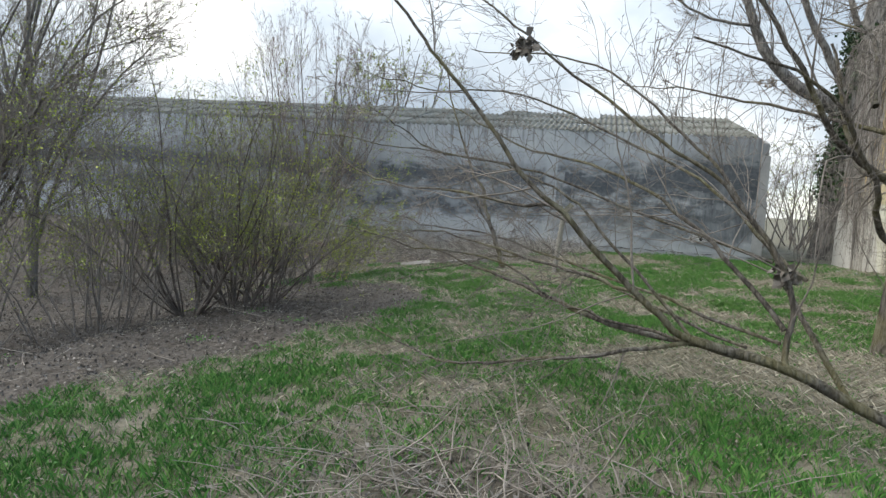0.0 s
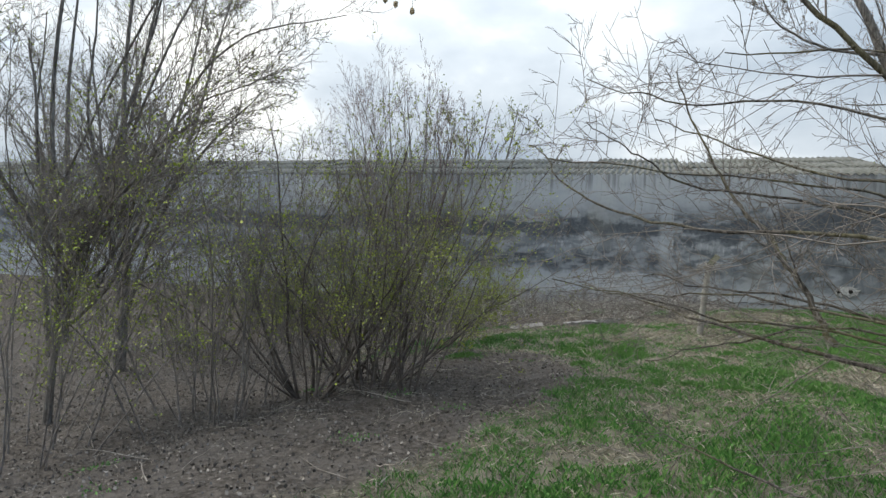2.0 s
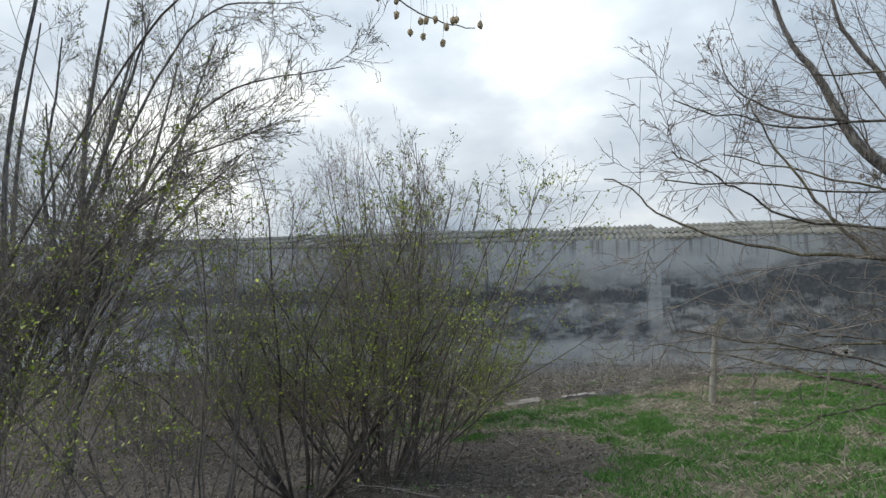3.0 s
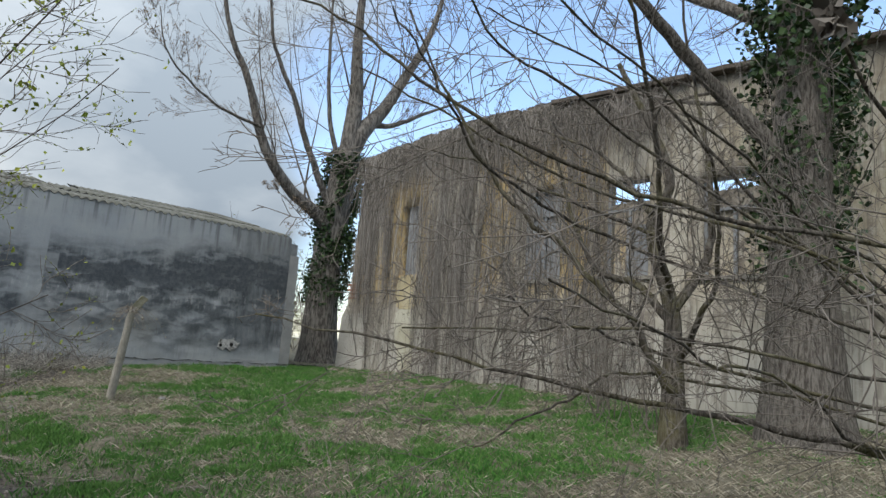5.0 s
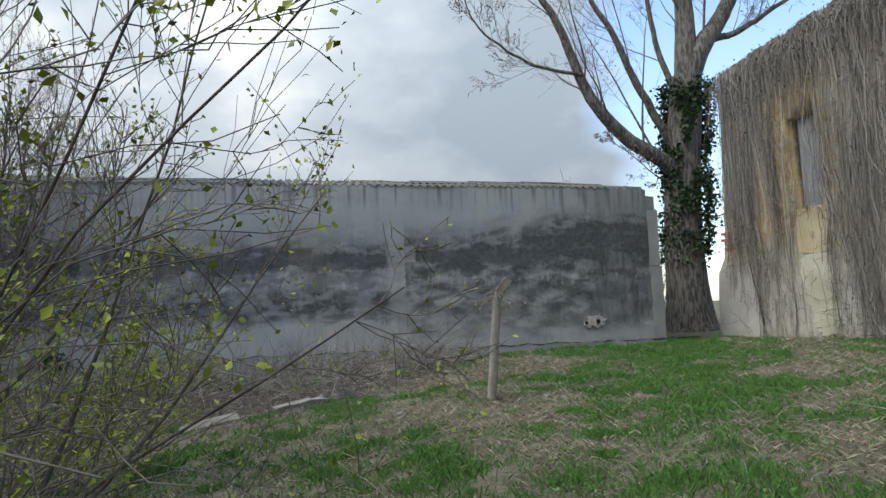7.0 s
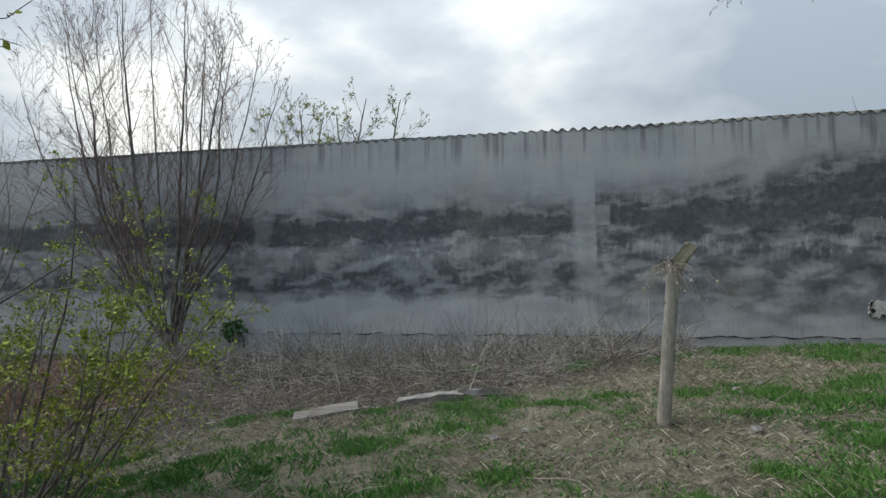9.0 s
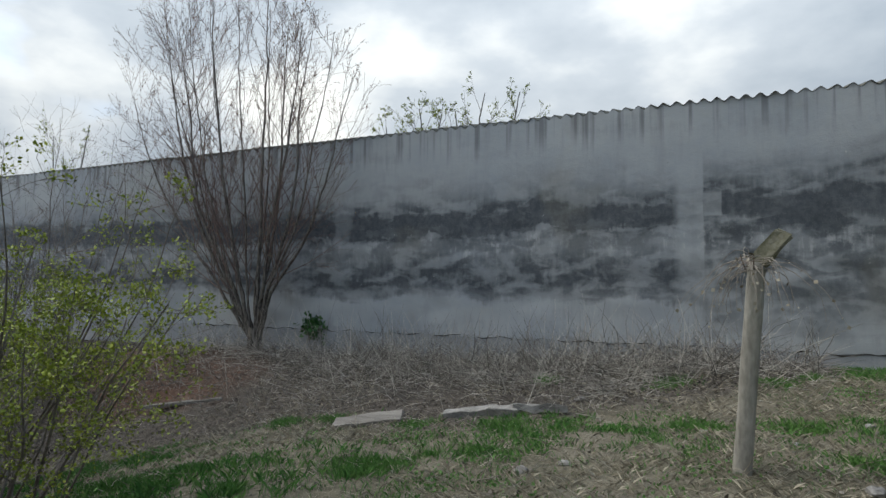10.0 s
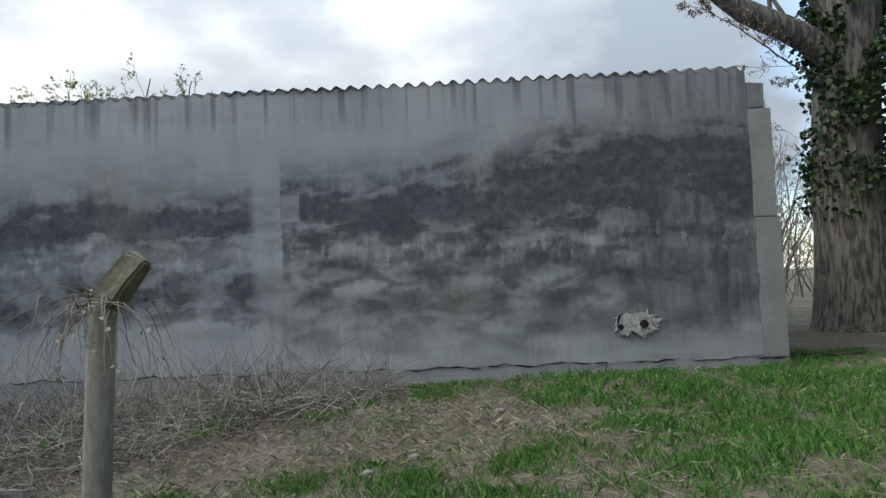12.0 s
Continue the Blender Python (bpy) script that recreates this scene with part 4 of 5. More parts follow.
# ---- fence post ----
def build_post():
    px, py = -5.54, -4.53
    pz = float(height(px, py))
    post = thing("fence_post", (px, py, pz), "leaning concrete fence post with a mossy angled top and dry tendrils", "post")
    a = Vector((0, 0, -0.35))
    lean = Vector((0.112, -0.085, 1.40)).normalized()
    bm = bmesh.new()
    prof = []
    for k in range(16):
        c, q = math.cos(k * math.pi / 8), math.sin(k * math.pi / 8)
        prof.append((math.copysign(abs(c) ** 0.72, c), math.copysign(abs(q) ** 0.72, q)))
    rings = []
    for s in np.linspace(0, 1, 25):
        c = a + lean * (1.80 * s)
        h = 0.062 - 0.006 * s
        rings.append([bm.verts.new(c + Vector((x * h, y * h, 0)) + noise.noise_vector(Vector((x, y, s * 6))) * 0.004 + noise.noise_vector(Vector((x * 2, y * 2, s * 34))) * 0.0022) for x, y in prof])
    for r, q in zip(rings, rings[1:]):
        for k in range(16):
            bm.faces.new((r[k], r[(k + 1) % 16], q[(k + 1) % 16], q[k])).smooth = True
    bm.faces.new(rings[-1])
    part("shaft", bm, M_CONC, post)
    top = a + lean * 1.78
    bm = box(-0.055, 0.055, -0.055, 0.055, 0, 0.27, 0.012, 0.026, 6)
    bm.transform(Matrix.Translation(top) @ pose(0, 0, 0, -6, 38, 0))
    part("angled_top", bm, M_MOSSY, post, "mossy crumbling angled top")
    rng = np.random.default_rng(4)
    for k in range(2):
        T = Tubes()
        d = Vector((-0.03 if k else 0.0, -0.03, 0.10))
        T.add(np.array([top + Vector((-0.02 - 0.05 * k, -0.055, -0.03)), top + Vector((-0.02 - 0.05 * k, -0.055, -0.03)) + d]), np.array([0.004, 0.003]), 5)
        part("wire_end", T.mesh("wire_end", M_IRON), None, post)
    T = Tubes()
    for _ in range(46):
        z = rng.uniform(0.0, 0.12)
        s = top + Vector((rng.normal() * 0.05, rng.normal() * 0.05 - 0.03, z - 0.05))
        grow(T, np.array(s), np.array([rng.normal() * 0.7 - 0.25, rng.normal() * 0.6 - 0.2, 0.25]), rng.uniform(0.15, 0.75), 0.0035, 0,
             dict(segs=[8], wiggle=[0.16], rise=[-0.30], fine=0.0016, sides=[3], kids=[0], share=[0], lo=0.3, angle=30), rng)
    pts = np.concatenate(T.tips)
    tagged(part("tendril_tangle", T.mesh("tendril_tangle", M_PALE_TWIG), None, post, "dry tangled tendrils"), kind="stuff")
    part("dry_leaves", leaves("dry_leaves", pick(pts, 90, rng), 0.028, M_STRAW, rng, 0.5), None, post)
    T = Tubes()
    for _ in range(60):
        an = rng.uniform(0, 6.28)
        grow(T, np.array([math.cos(an) * 0.09, math.sin(an) * 0.09, -0.02]), np.array([math.cos(an) * 0.5, math.sin(an) * 0.5, 1.0]), rng.uniform(0.12, 0.4), 0.0035, 0,
             dict(segs=[5], wiggle=[0.2], rise=[-0.28], fine=0.0016, sides=[3], kids=[0], share=[0], lo=0.3, angle=30), rng)
    part("dry_foot_grass", T.mesh("dry_foot_grass", M_STRAW), None, post)


build_post()


# ---- trees and shrubs ----
def shrub(at, stems, tall, spread, seed, label, bark=None, bud=0, bud_size=0.03, thick=0.016, group="", base=0.5, kids=(7, 5), lean=(0, 0), name="shrub", rise=0.05, clusters=0, stem_mat=None, fine=0.0022, angle=36, wiggle=0.085, share=(0.36, 0.48)):
    rng = np.random.default_rng(seed)
    x, y = at
    z = float(height(x, y))
    ob = thing(name, (x, y, z), label, "shrub", group)
    P = P_make([9, 6, 3], [*kids, 0], [*share, 0], [wiggle, 0.19, 0.26], [rise, 0.06, 0.03], [5, 3, 3], angle, fine, 0.22)
    T = Tubes()
    for s in range(stems):
        an, rad = rng.uniform(0, 6.283), base * math.sqrt(rng.random())
        if clusters:
            ca = (s % clusters) * 6.283 / clusters + 0.6
            cxy = np.array([math.cos(ca), math.sin(ca)]) * base * 0.8 + np.array([math.cos(an), math.sin(an)]) * 0.16
            rad = float(np.hypot(*cxy))
            an0 = math.atan2(cxy[1], cxy[0])
        else:
            an0 = an
        out = spread * rng.uniform(0.15, 1.15)
        d = np.array([math.cos(an) * out + lean[0], math.sin(an) * out + lean[1], 1.0])
        L, r = tall * rng.uniform(0.55, 1.08), thick * rng.uniform(0.55, 1.5)
        gx, gy = x + math.cos(an0) * rad, y + math.sin(an0) * rad
        start = np.array([gx - x, gy - y, float(height(gx, gy)) - z - 0.05])
        n = P["segs"][0]
        d /= np.linalg.norm(d)
        path = [start]
        for i in range(n):
            d = d + rng.normal(size=3) * P["wiggle"][0] + np.array([0, 0, P["rise"][0]])
            d /= np.linalg.norm(d)
            path.append(path[-1] + d * L / n)
        path = np.array(path)
        radii = np.linspace(r, 0.0035, n + 1)
        C = Tubes()
        C.add(path, radii, 6)
        part("stem", C.mesh("stem", stem_mat or bark or M_TWIG), None, ob)
        sprout(T, path, radii, 0, P, rng)
    tagged(part("twig_mass", T.mesh("twig_mass", bark or M_TWIG), None, ob), kind="stuff")
    if bud:
        pts = np.concatenate(T.tips)
        tagged(part("young_foliage", leaves("young_foliage", pick(pts, bud, rng), bud_size, M_BUD, rng, 0, 0.33, 0.6), None, ob, "yellow-green opening buds"), kind="stuff")
    return ob


def tree(at, limbs, seed, label, bark, P, trunk=None, leaf=None, twig_mat=None, name="tree", twig_label="", slim=1.0):
    """limbs: list of (points, start radius, end radius); the first is the trunk."""
    rng = np.random.default_rng(seed)
    x, y = at
    z = float(height(x, y))
    ob = thing(name, (x, y, z), label, "tree")
    T = Tubes()
    for k, (pts, r0, r1, *bare) in enumerate(limbs):
        r0, r1 = r0 * slim, r1 * slim
        n = 10 + 4 * len(pts)
        p = bend(pts, n)
        p = p - np.array([x, y, z])
        wob = np.cumsum(rng.normal(size=p.shape), axis=0) * (0.0035 + 0.009 * (k > 0)) * (1 if k else 0.5)
        p = p + wob - wob[0]
        radii = np.linspace(r0, r1, n)
        if k == 0:
            radii = radii * (1 + 0.55 * np.exp(-np.linspace(0, 9, n)))
        C = Tubes()
        C.add(p, radii, 18 if r0 > 0.2 else 9)
        part("trunk" if k == 0 else "limb", C.mesh("trunk" if k == 0 else "limb", bark), None, ob)
        if k and not bare:
            sprout(T, p, radii, 0, P, rng)
    if T.v:
        tagged(part("crown", T.mesh("crown", twig_mat or M_TWIG), None, ob, twig_label), kind="stuff")
    if leaf and T.tips:
        mat, n, size, hang, slim, lab = leaf
        pts = np.concatenate(T.tips)
        tagged(part("foliage", leaves("foliage", pick(pts, n, rng), size, mat, rng, hang, slim), None, ob, lab), kind="stuff")
    return ob, T


# poplar with ivy, behind the gap between shed and ruin
P_POP = P_make([9, 6, 4, 3], [13, 9, 4, 0], [0.40, 0.42, 0.45, 0], [0.08, 0.1, 0.13, 0.16], [0.10, 0.09, 0.05, -0.03], [6, 4, 3, 3], 36, 0.0046, 0.16)
P_POP["kid"] = 0.13
px, py = 3.05, 3.4
poplar, pop_t = tree((px, py), [
    ([(px - 0.1, py, -0.3), (px - 0.15, py, 1.5), (px - 0.15, py, 3.2), (px + 0.05, py, 5.4), (px + 0.30, py, 7.6)], 0.58, 0.46),
    ([(px - 0.2, py - 0.1, 4.5), (px - 0.75, py - 0.2, 5.0), (px - 1.85, py - 0.2, 5.65), (px - 2.82, py - 0.2, 6.7), (px - 3.35, py - 0.2, 7.9), (px - 3.9, py - 0.2, 9.1), (px - 4.5, py - 0.1, 10.4), (px - 5.0, py, 12.5)], 0.25, 0.05),
    ([(px - 0.1, py, 5.2), (px - 0.55, py, 5.9), (px - 1.36, py, 7.4), (px - 2.06, py, 8.9), (px - 2.7, py + 0.1, 10.1), (px - 3.2, py + 0.1, 11.5), (px - 3.5, py + 0.2, 14.5)], 0.15, 0.03),
    ([(px - 3.2, py - 0.2, 7.45), (px - 4.5, py, 7.76), (px - 5.65, py, 8.4), (px - 6.25, py, 9.1), (px - 6.6, py, 10.2)], 0.055, 0.012),
    ([(px + 0.25, py, 7.2), (px + 0.42, py, 9.6), (px + 0.2, py, 12.3), (px + 0.3, py, 17.0)], 0.38, 0.06),
    ([(px + 0.28, py, 7.4), (px + 0.75, py - 0.1, 8.5), (px + 1.7, py, 9.7), (px + 2.6, py, 11.5), (px + 3.6, py, 13.8), (px + 4.4, py, 17.0)], 0.36, 0.06),
    ([(px + 1.1, py, 8.8), (px + 2.1, py - 0.4, 9.1), (px + 3.6, py - 0.6, 10.1), (px + 6.2, py - 0.6, 11.5)], 0.12, 0.03),
    ([(px + 0.2, py, 6.4), (px - 0.4, py + 0.3, 8.6), (px - 0.7, py + 0.4, 11.5), (px - 0.9, py + 0.4, 15.0)], 0.11, 0.03),
    ([(px - 0.5, py - 0.2, 4.3), (px - 1.0, py - 0.3, 4.5), (px - 1.9, py - 0.3, 5.2), (px - 2.7, py - 0.3, 5.7)], 0.024, 0.005),
], 31, "tall leafless poplar with ridged bark and an ivy-clad trunk", M_POPLAR, P_POP, leaf=(M_CATKIN, 7500, 0.06, 1.6, 0.16, "reddish-brown hanging catkins"))


def ivy_on(ob, seed, x0, z0, z1, r, n, tilt=0.0, size=0.10):
    rng = np.random.default_rng(seed)
    z = z0 + (z1 - z0) * rng.beta(1.6, 1.2, n)
    a = rng.uniform(0, 6.283, n)
    clump = 0.5 + value_noise(a * 1.2, z, 1.6, seed)
    rr = r + np.abs(rng.normal(size=n)) * 0.13 * clump
    c = np.stack([x0 + tilt * z + np.cos(a) * rr, np.sin(a) * rr, z], 1)
    c = c[clump > 0.85]
    return part("ivy", leaves("ivy", c, size, M_IVY, rng, 0.5, 0.5), None, ob, "dark green climbing ivy")


ivy_on(poplar, 41, -0.26, 1.8, 7.4, 0.55, 11000, 0.070)

# big ivy-clad tree beside the ruin
P_OLD = P_make([9, 7, 5, 4], [9, 7, 5, 0], [0.5, 0.42, 0.42, 0], [0.09, 0.12, 0.15, 0.2], [0.03, 0.02, 0.02, 0.0], [6, 4, 3, 3], 44, 0.004, 0.2)
P_OLD["kid"] = 0.2
ix, iy = 0.15, -12.6
ivy_tree, _ = tree((ix, iy), [
    ([(ix, iy, -0.3), (ix - 0.05, iy, 2.5), (ix + 0.1, iy, 5.5), (ix + 0.2, iy + 0.1, 10.0)], 0.43, 0.24),
    ([(ix, iy, 3.4), (ix - 1.2, iy + 0.8, 4.6), (ix - 3.0, iy + 1.2, 5.6), (ix - 5.0, iy + 1.6, 6.0)], 0.12, 0.03),
    ([(ix, iy, 4.6), (ix - 0.8, iy - 0.9, 6.0), (ix - 2.6, iy - 1.5, 7.0)], 0.11, 0.03),
    ([(ix, iy, 5.4), (ix + 0.2, iy + 1.8, 6.8), (ix - 0.6, iy + 3.5, 8.0)], 0.12, 0.03),
], 32, "thick old tree with a trunk wrapped in ivy beside the ruin", M_BARK, P_OLD)
ivy_on(ivy_tree, 42, 0.0, 1.9, 9.0, 0.44, 9000, 0.015, 0.09)

# crooked lichened tree in front of the ruin, limbs reaching over the meadow
P_CROOK = P_make([9, 7, 4, 3], [12, 8, 5, 0], [0.42, 0.42, 0.42, 0], [0.12, 0.15, 0.17, 0.2], [0.01, 0.02, 0.02, 0.0], [7, 4, 3, 3], 48, 0.0026, 0.15)
P_CROOK["kid"] = 0.22
cx, cy = -1.3, -11.7
tree((cx, cy), [
    ([(cx - 0.1, cy, -0.3), (cx - 0.1, cy + 0.02, 0.7), (cx - 0.1, cy + 0.06, 1.5), (cx - 0.15, cy + 0.3, 2.5), (cx - 0.1, cy + 0.1, 3.2), (cx - 0.2, cy + 0.8, 4.8)], 0.16, 0.04),
    ([(cx - 0.1, cy + 0.05, 1.35), (cx - 0.1, cy + 0.5, 1.85), (cx - 0.2, cy + 0.95, 1.98), (cx - 0.3, cy + 1.3, 2.6), (cx - 0.5, cy + 1.6, 3.6)], 0.065, 0.02),
    ([(cx - 0.1, cy, 1.5), (cx + 0.22, cy - 0.25, 2.2), (cx + 0.15, cy - 0.2, 3.3), (cx + 0.3, cy + 0.1, 4.8)], 0.075, 0.02),
    ([(cx - 0.2, cy, 1.7), (cx - 0.9, cy - 0.3, 2.2), (cx - 1.5, cy - 0.6, 3.0), (cx - 2.3, cy - 0.8, 4.0), (cx - 3.2, cy - 0.9, 4.6)], 0.05, 0.012),
    ([(cx - 0.4, cy, 2.3), (cx - 1.1, cy + 0.5, 2.6), (cx - 2.1, cy + 1.0, 2.9), (cx - 3.2, cy + 1.5, 3.05)], 0.032, 0.006),
    ([(cx - 0.05, cy, 0.9), (cx - 0.5, cy - 0.5, 1.3), (cx - 0.8, cy - 0.9, 1.9), (cx - 1.5, cy - 1.2, 2.6), (cx - 2.6, cy - 1.4, 3.0)], 0.05, 0.010),
    ([(cx - 0.5, cy + 0.1, 2.6), (cx - 0.3, cy + 0.9, 3.4), (cx - 0.6, cy + 2.0, 4.0)], 0.045, 0.012),
], 33, "crooked many-limbed bare tree with yellowish lichen on its bark", M_LICHEN, P_CROOK, slim=0.85)

# tree that has half fallen, with its limbs low over the path
P_FALL = P_make([9, 7, 4, 3], [10, 7, 4, 0], [0.36, 0.42, 0.42, 0], [0.10, 0.13, 0.16, 0.2], [0.02, 0.015, 0.0, 0.0], [7, 4, 3, 3], 44, 0.0022, 0.12)
P_FALL["kid"] = 0.24
fx, fy = -1.6, -15.2
fallen, fall_t = tree((fx, fy), [
    ([(fx, fy, -0.25), (-2.3, -15.15, 0.02), (-2.78, -15.1, 0.10), (-3.38, -15.1, 0.36), (-3.97, -15.1, 0.48)], 0.062, 0.045),
    ([(-3.97, -15.1, 0.48), (-4.3, -15.1, 0.74), (-4.84, -15.1, 1.2), (-5.25, -15.1, 1.55), (-5.75, -15.05, 2.15), (-6.15, -15.0, 2.7), (-6.6, -14.9, 3.3)], 0.036, 0.009),
    ([(-3.38, -15.1, 0.36), (-3.42, -15.0, 0.8), (-3.79, -14.9, 1.43), (-4.54, -14.7, 1.98), (-5.34, -14.5, 2.62), (-6.0, -14.4, 3.1)], 0.030, 0.008),
    ([(-3.97, -15.1, 0.46), (-4.9, -15.0, 0.26), (-5.8, -14.8, 0.12), (-6.5, -14.6, 0.25)], 0.022, 0.006),
    ([(-4.95, -15.1, 1.30), (-5.6, -14.8, 1.36), (-6.6, -14.25, 1.45), (-7.1, -13.9, 1.66), (-7.5, -13.5, 2.0)], 0.017, 0.006),
    ([(-3.2, -14.7, 0.9), (-3.9, -14.0, 1.6), (-5.2, -13.3, 2.2), (-6.3, -13.3, 2.3), (-7.0, -13.5, 2.45)], 0.022, 0.005),
    ([(-3.4, -14.6, 1.0), (-5.25, -13.2, 1.64), (-6.2, -13.2, 1.82), (-6.7, -13.3, 2.1), (-7.0, -13.4, 2.35)], 0.018, 0.005),
    ([(-3.4, -15.0, 0.5), (-5.2, -13.7, 0.91), (-6.0, -13.5, 1.02), (-6.6, -13.5, 1.06)], 0.018, 0.005),
    ([(-3.6, -15.0, 0.45), (-5.2, -13.7, 0.80), (-6.0, -13.6, 0.62), (-6.6, -13.6, 0.45)], 0.015, 0.005),
    ([(-3.97, -15.1, 0.5), (-4.79, -14.6, 1.29), (-5.2, -14.4, 1.55), (-5.9, -14.4, 1.70), (-7.1, -14.4, 1.81)], 0.017, 0.005),
    ([(-3.9, -15.1, 0.45), (-4.8, -14.5, 0.56), (-5.4, -14.4, 0.86), (-6.2, -14.4, 0.95), (-7.1, -14.4, 1.08)], 0.017, 0.005),
    ([(-4.3, -15.1, 0.74), (-5.1, -14.6, 0.85), (-6.0, -14.0, 1.0), (-6.9, -13.4, 0.95)], 0.018, 0.005),
    ([(-3.4, -15.05, 0.6), (-3.9, -14.6, 1.2), (-4.6, -13.9, 1.6), (-5.6, -13.1, 1.85), (-6.5, -12.4, 2.3)], 0.026, 0.007),
    ([(-3.4, -15.05, 0.36), (-4.5, -14.6, 0.48), (-5.3, -13.97, 0.62), (-6.2, -13.3, 0.78), (-7.07, -12.57, 0.92)], 0.036, 0.005),
    ([(-5.42, -13.82, 0.70), (-5.6, -13.62, 1.08), (-5.8, -13.39, 1.37), (-6.0, -13.16, 1.67), (-6.2, -12.92, 2.14), (-6.4, -12.6, 2.8)], 0.030, 0.008),
    ([(-3.0, -15.1, 0.2), (-3.3, -14.4, 1.0), (-3.9, -13.7, 2.0), (-4.9, -13.2, 2.7), (-6.1, -12.9, 2.9)], 0.030, 0.007),
], 34, "half-fallen bare tree with arching limbs low over the grass", M_LICHEN, P_FALL, twig_mat=M_TWIG, slim=0.72)


def dead_leaf_cluster(at, r, seed):
    rng = np.random.default_rng(seed)
    c = rng.normal(size=(70, 3)) * r * np.array([0.5, 0.4, 0.45])
    me = leaves("dead_leaf_clump", c, r * 1.1, M_LITTER, rng, 0.8, 0.45)
    ob = tagged(new("dead_leaf_clump", me), "crumpled clump of brown dead leaves caught on a branch", "dead leaf")
    ob.location = at


dead_leaf_cluster((-5.3, -14.52, 2.52), 0.07, 1)
dead_leaf_cluster((-3.40, -14.95, 0.95), 0.06, 2)

# shrubs and trees on the west side
shrub((-10.5, -10.4), 40, 4.1, 1.05, 51, "dense many-stemmed bare shrub with yellow-green buds", bud=9000, bud_size=0.026, base=0.8, thick=0.018, kids=(15, 8), rise=0.055, clusters=5, stem_mat=M_DARKSTEM, fine=0.0028, angle=52, wiggle=0.11)
shrub((-9.55, -10.95), 18, 3.7, 0.75, 52, "many-stemmed bare shrub with dark stems and opening buds", bud=7000, bud_size=0.029, base=0.3, thick=0.009, kids=(14, 8), lean=(0.27, 0.0), rise=0.06, clusters=2, stem_mat=M_DARKSTEM)
shrub((-11.9, -11.6), 22, 3.7, 0.6, 53, "thin-stemmed bare shrub with pale green buds", bud=4200, bud_size=0.032, base=0.9, thick=0.011, kids=(14, 8), wiggle=0.1)


def wall_shrub():
    """A vase of stems on a short stool against the shed wall."""
    rng = np.random.default_rng(54)
    bx, by = -13.42, -0.55
    limbs = [([(bx, by, -0.6), (bx, by, -0.3), (bx + 0.03, by, 0.12)], 0.15, 0.12)]
    for k in range(15):
        u = -1 + 2 * (k + 0.5) / 15 + rng.normal() * 0.14
        out, dy = u * (2.15 if u < 0 else 1.75), -rng.uniform(0.0, 0.9) * (1 - 0.5 * abs(u))
        top = (6.5 - 1.9 * max(0.0, u) ** 2 - 0.9 * max(0.0, -u) ** 3) * rng.uniform(0.84, 1.0)
        limbs.append(([(bx + u * 0.12, by, -0.15 + 0.2 * rng.random()), (bx + out * 0.32, by + dy * 0.4, 0.75), (bx + out * rng.uniform(0.70, 0.98), by + dy * 0.8, top * 0.42), (bx + out * 1.15, by + dy, top * 0.72), (bx + out * 1.36, by + dy * 1.1, top)], rng.uniform(0.022, 0.050), 0.005))
    P = P_make([9, 6, 4, 3], [17, 8, 3, 0], [0.40, 0.42, 0.42, 0], [0.06, 0.09, 0.14, 0.18], [0.09, 0.07, 0.03, 0.0], [6, 3, 3, 3], 30, 0.0026, 0.22, 0.2)
    ob, _ = tree((bx, by), limbs, 54, "tall bare reddish-brown shrub growing at the shed wall", M_BARK, P, leaf=(M_CATKIN, 5200, 0.032, 0.2, 0.2, "small brown buds"), twig_mat=M_REDTWIG, name="shrub")
    tagged(ob, category="shrub")


wall_shrub()
shrub((-15.9, -2.8), 24, 2.6, 0.7, 55, "spreading shrub in yellow-green young leaf", bud=9000, bud_size=0.034, base=0.8, thick=0.011, group="leafing shrubs", kids=(8, 5))
shrub((-10.7, -6.5), 36, 2.6, 1.1, 56, "spreading shrub in yellow-green young leaf", bud=24000, bud_size=0.027, base=0.7, thick=0.012, group="leafing shrubs", kids=(9, 5), rise=0.03, angle=55)
shrub((-13.2, -6.2), 22, 2.9, 0.95, 59, "spreading shrub in yellow-green young leaf", bud=14000, bud_size=0.032, base=0.8, thick=0.011, group="leafing shrubs", kids=(8, 5))
shrub((-17.5, -2.0), 26, 5.0, 0.5, 57, "tall bare shrub behind the leafing bushes", base=0.7, thick=0.018, kids=(11, 6))
shrub((-13.0, -13.3), 16, 4.2, 0.5, 58, "slim sapling thicket with opening buds", bud=6500, bud_size=0.030, base=0.8, thick=0.010, kids=(14, 8), wiggle=0.1)
shrub((-16.5, -6.0), 24, 4.2, 0.5, 50, "tall bare shrub behind the leafing bushes", base=0.9, thick=0.016, kids=(10, 6))

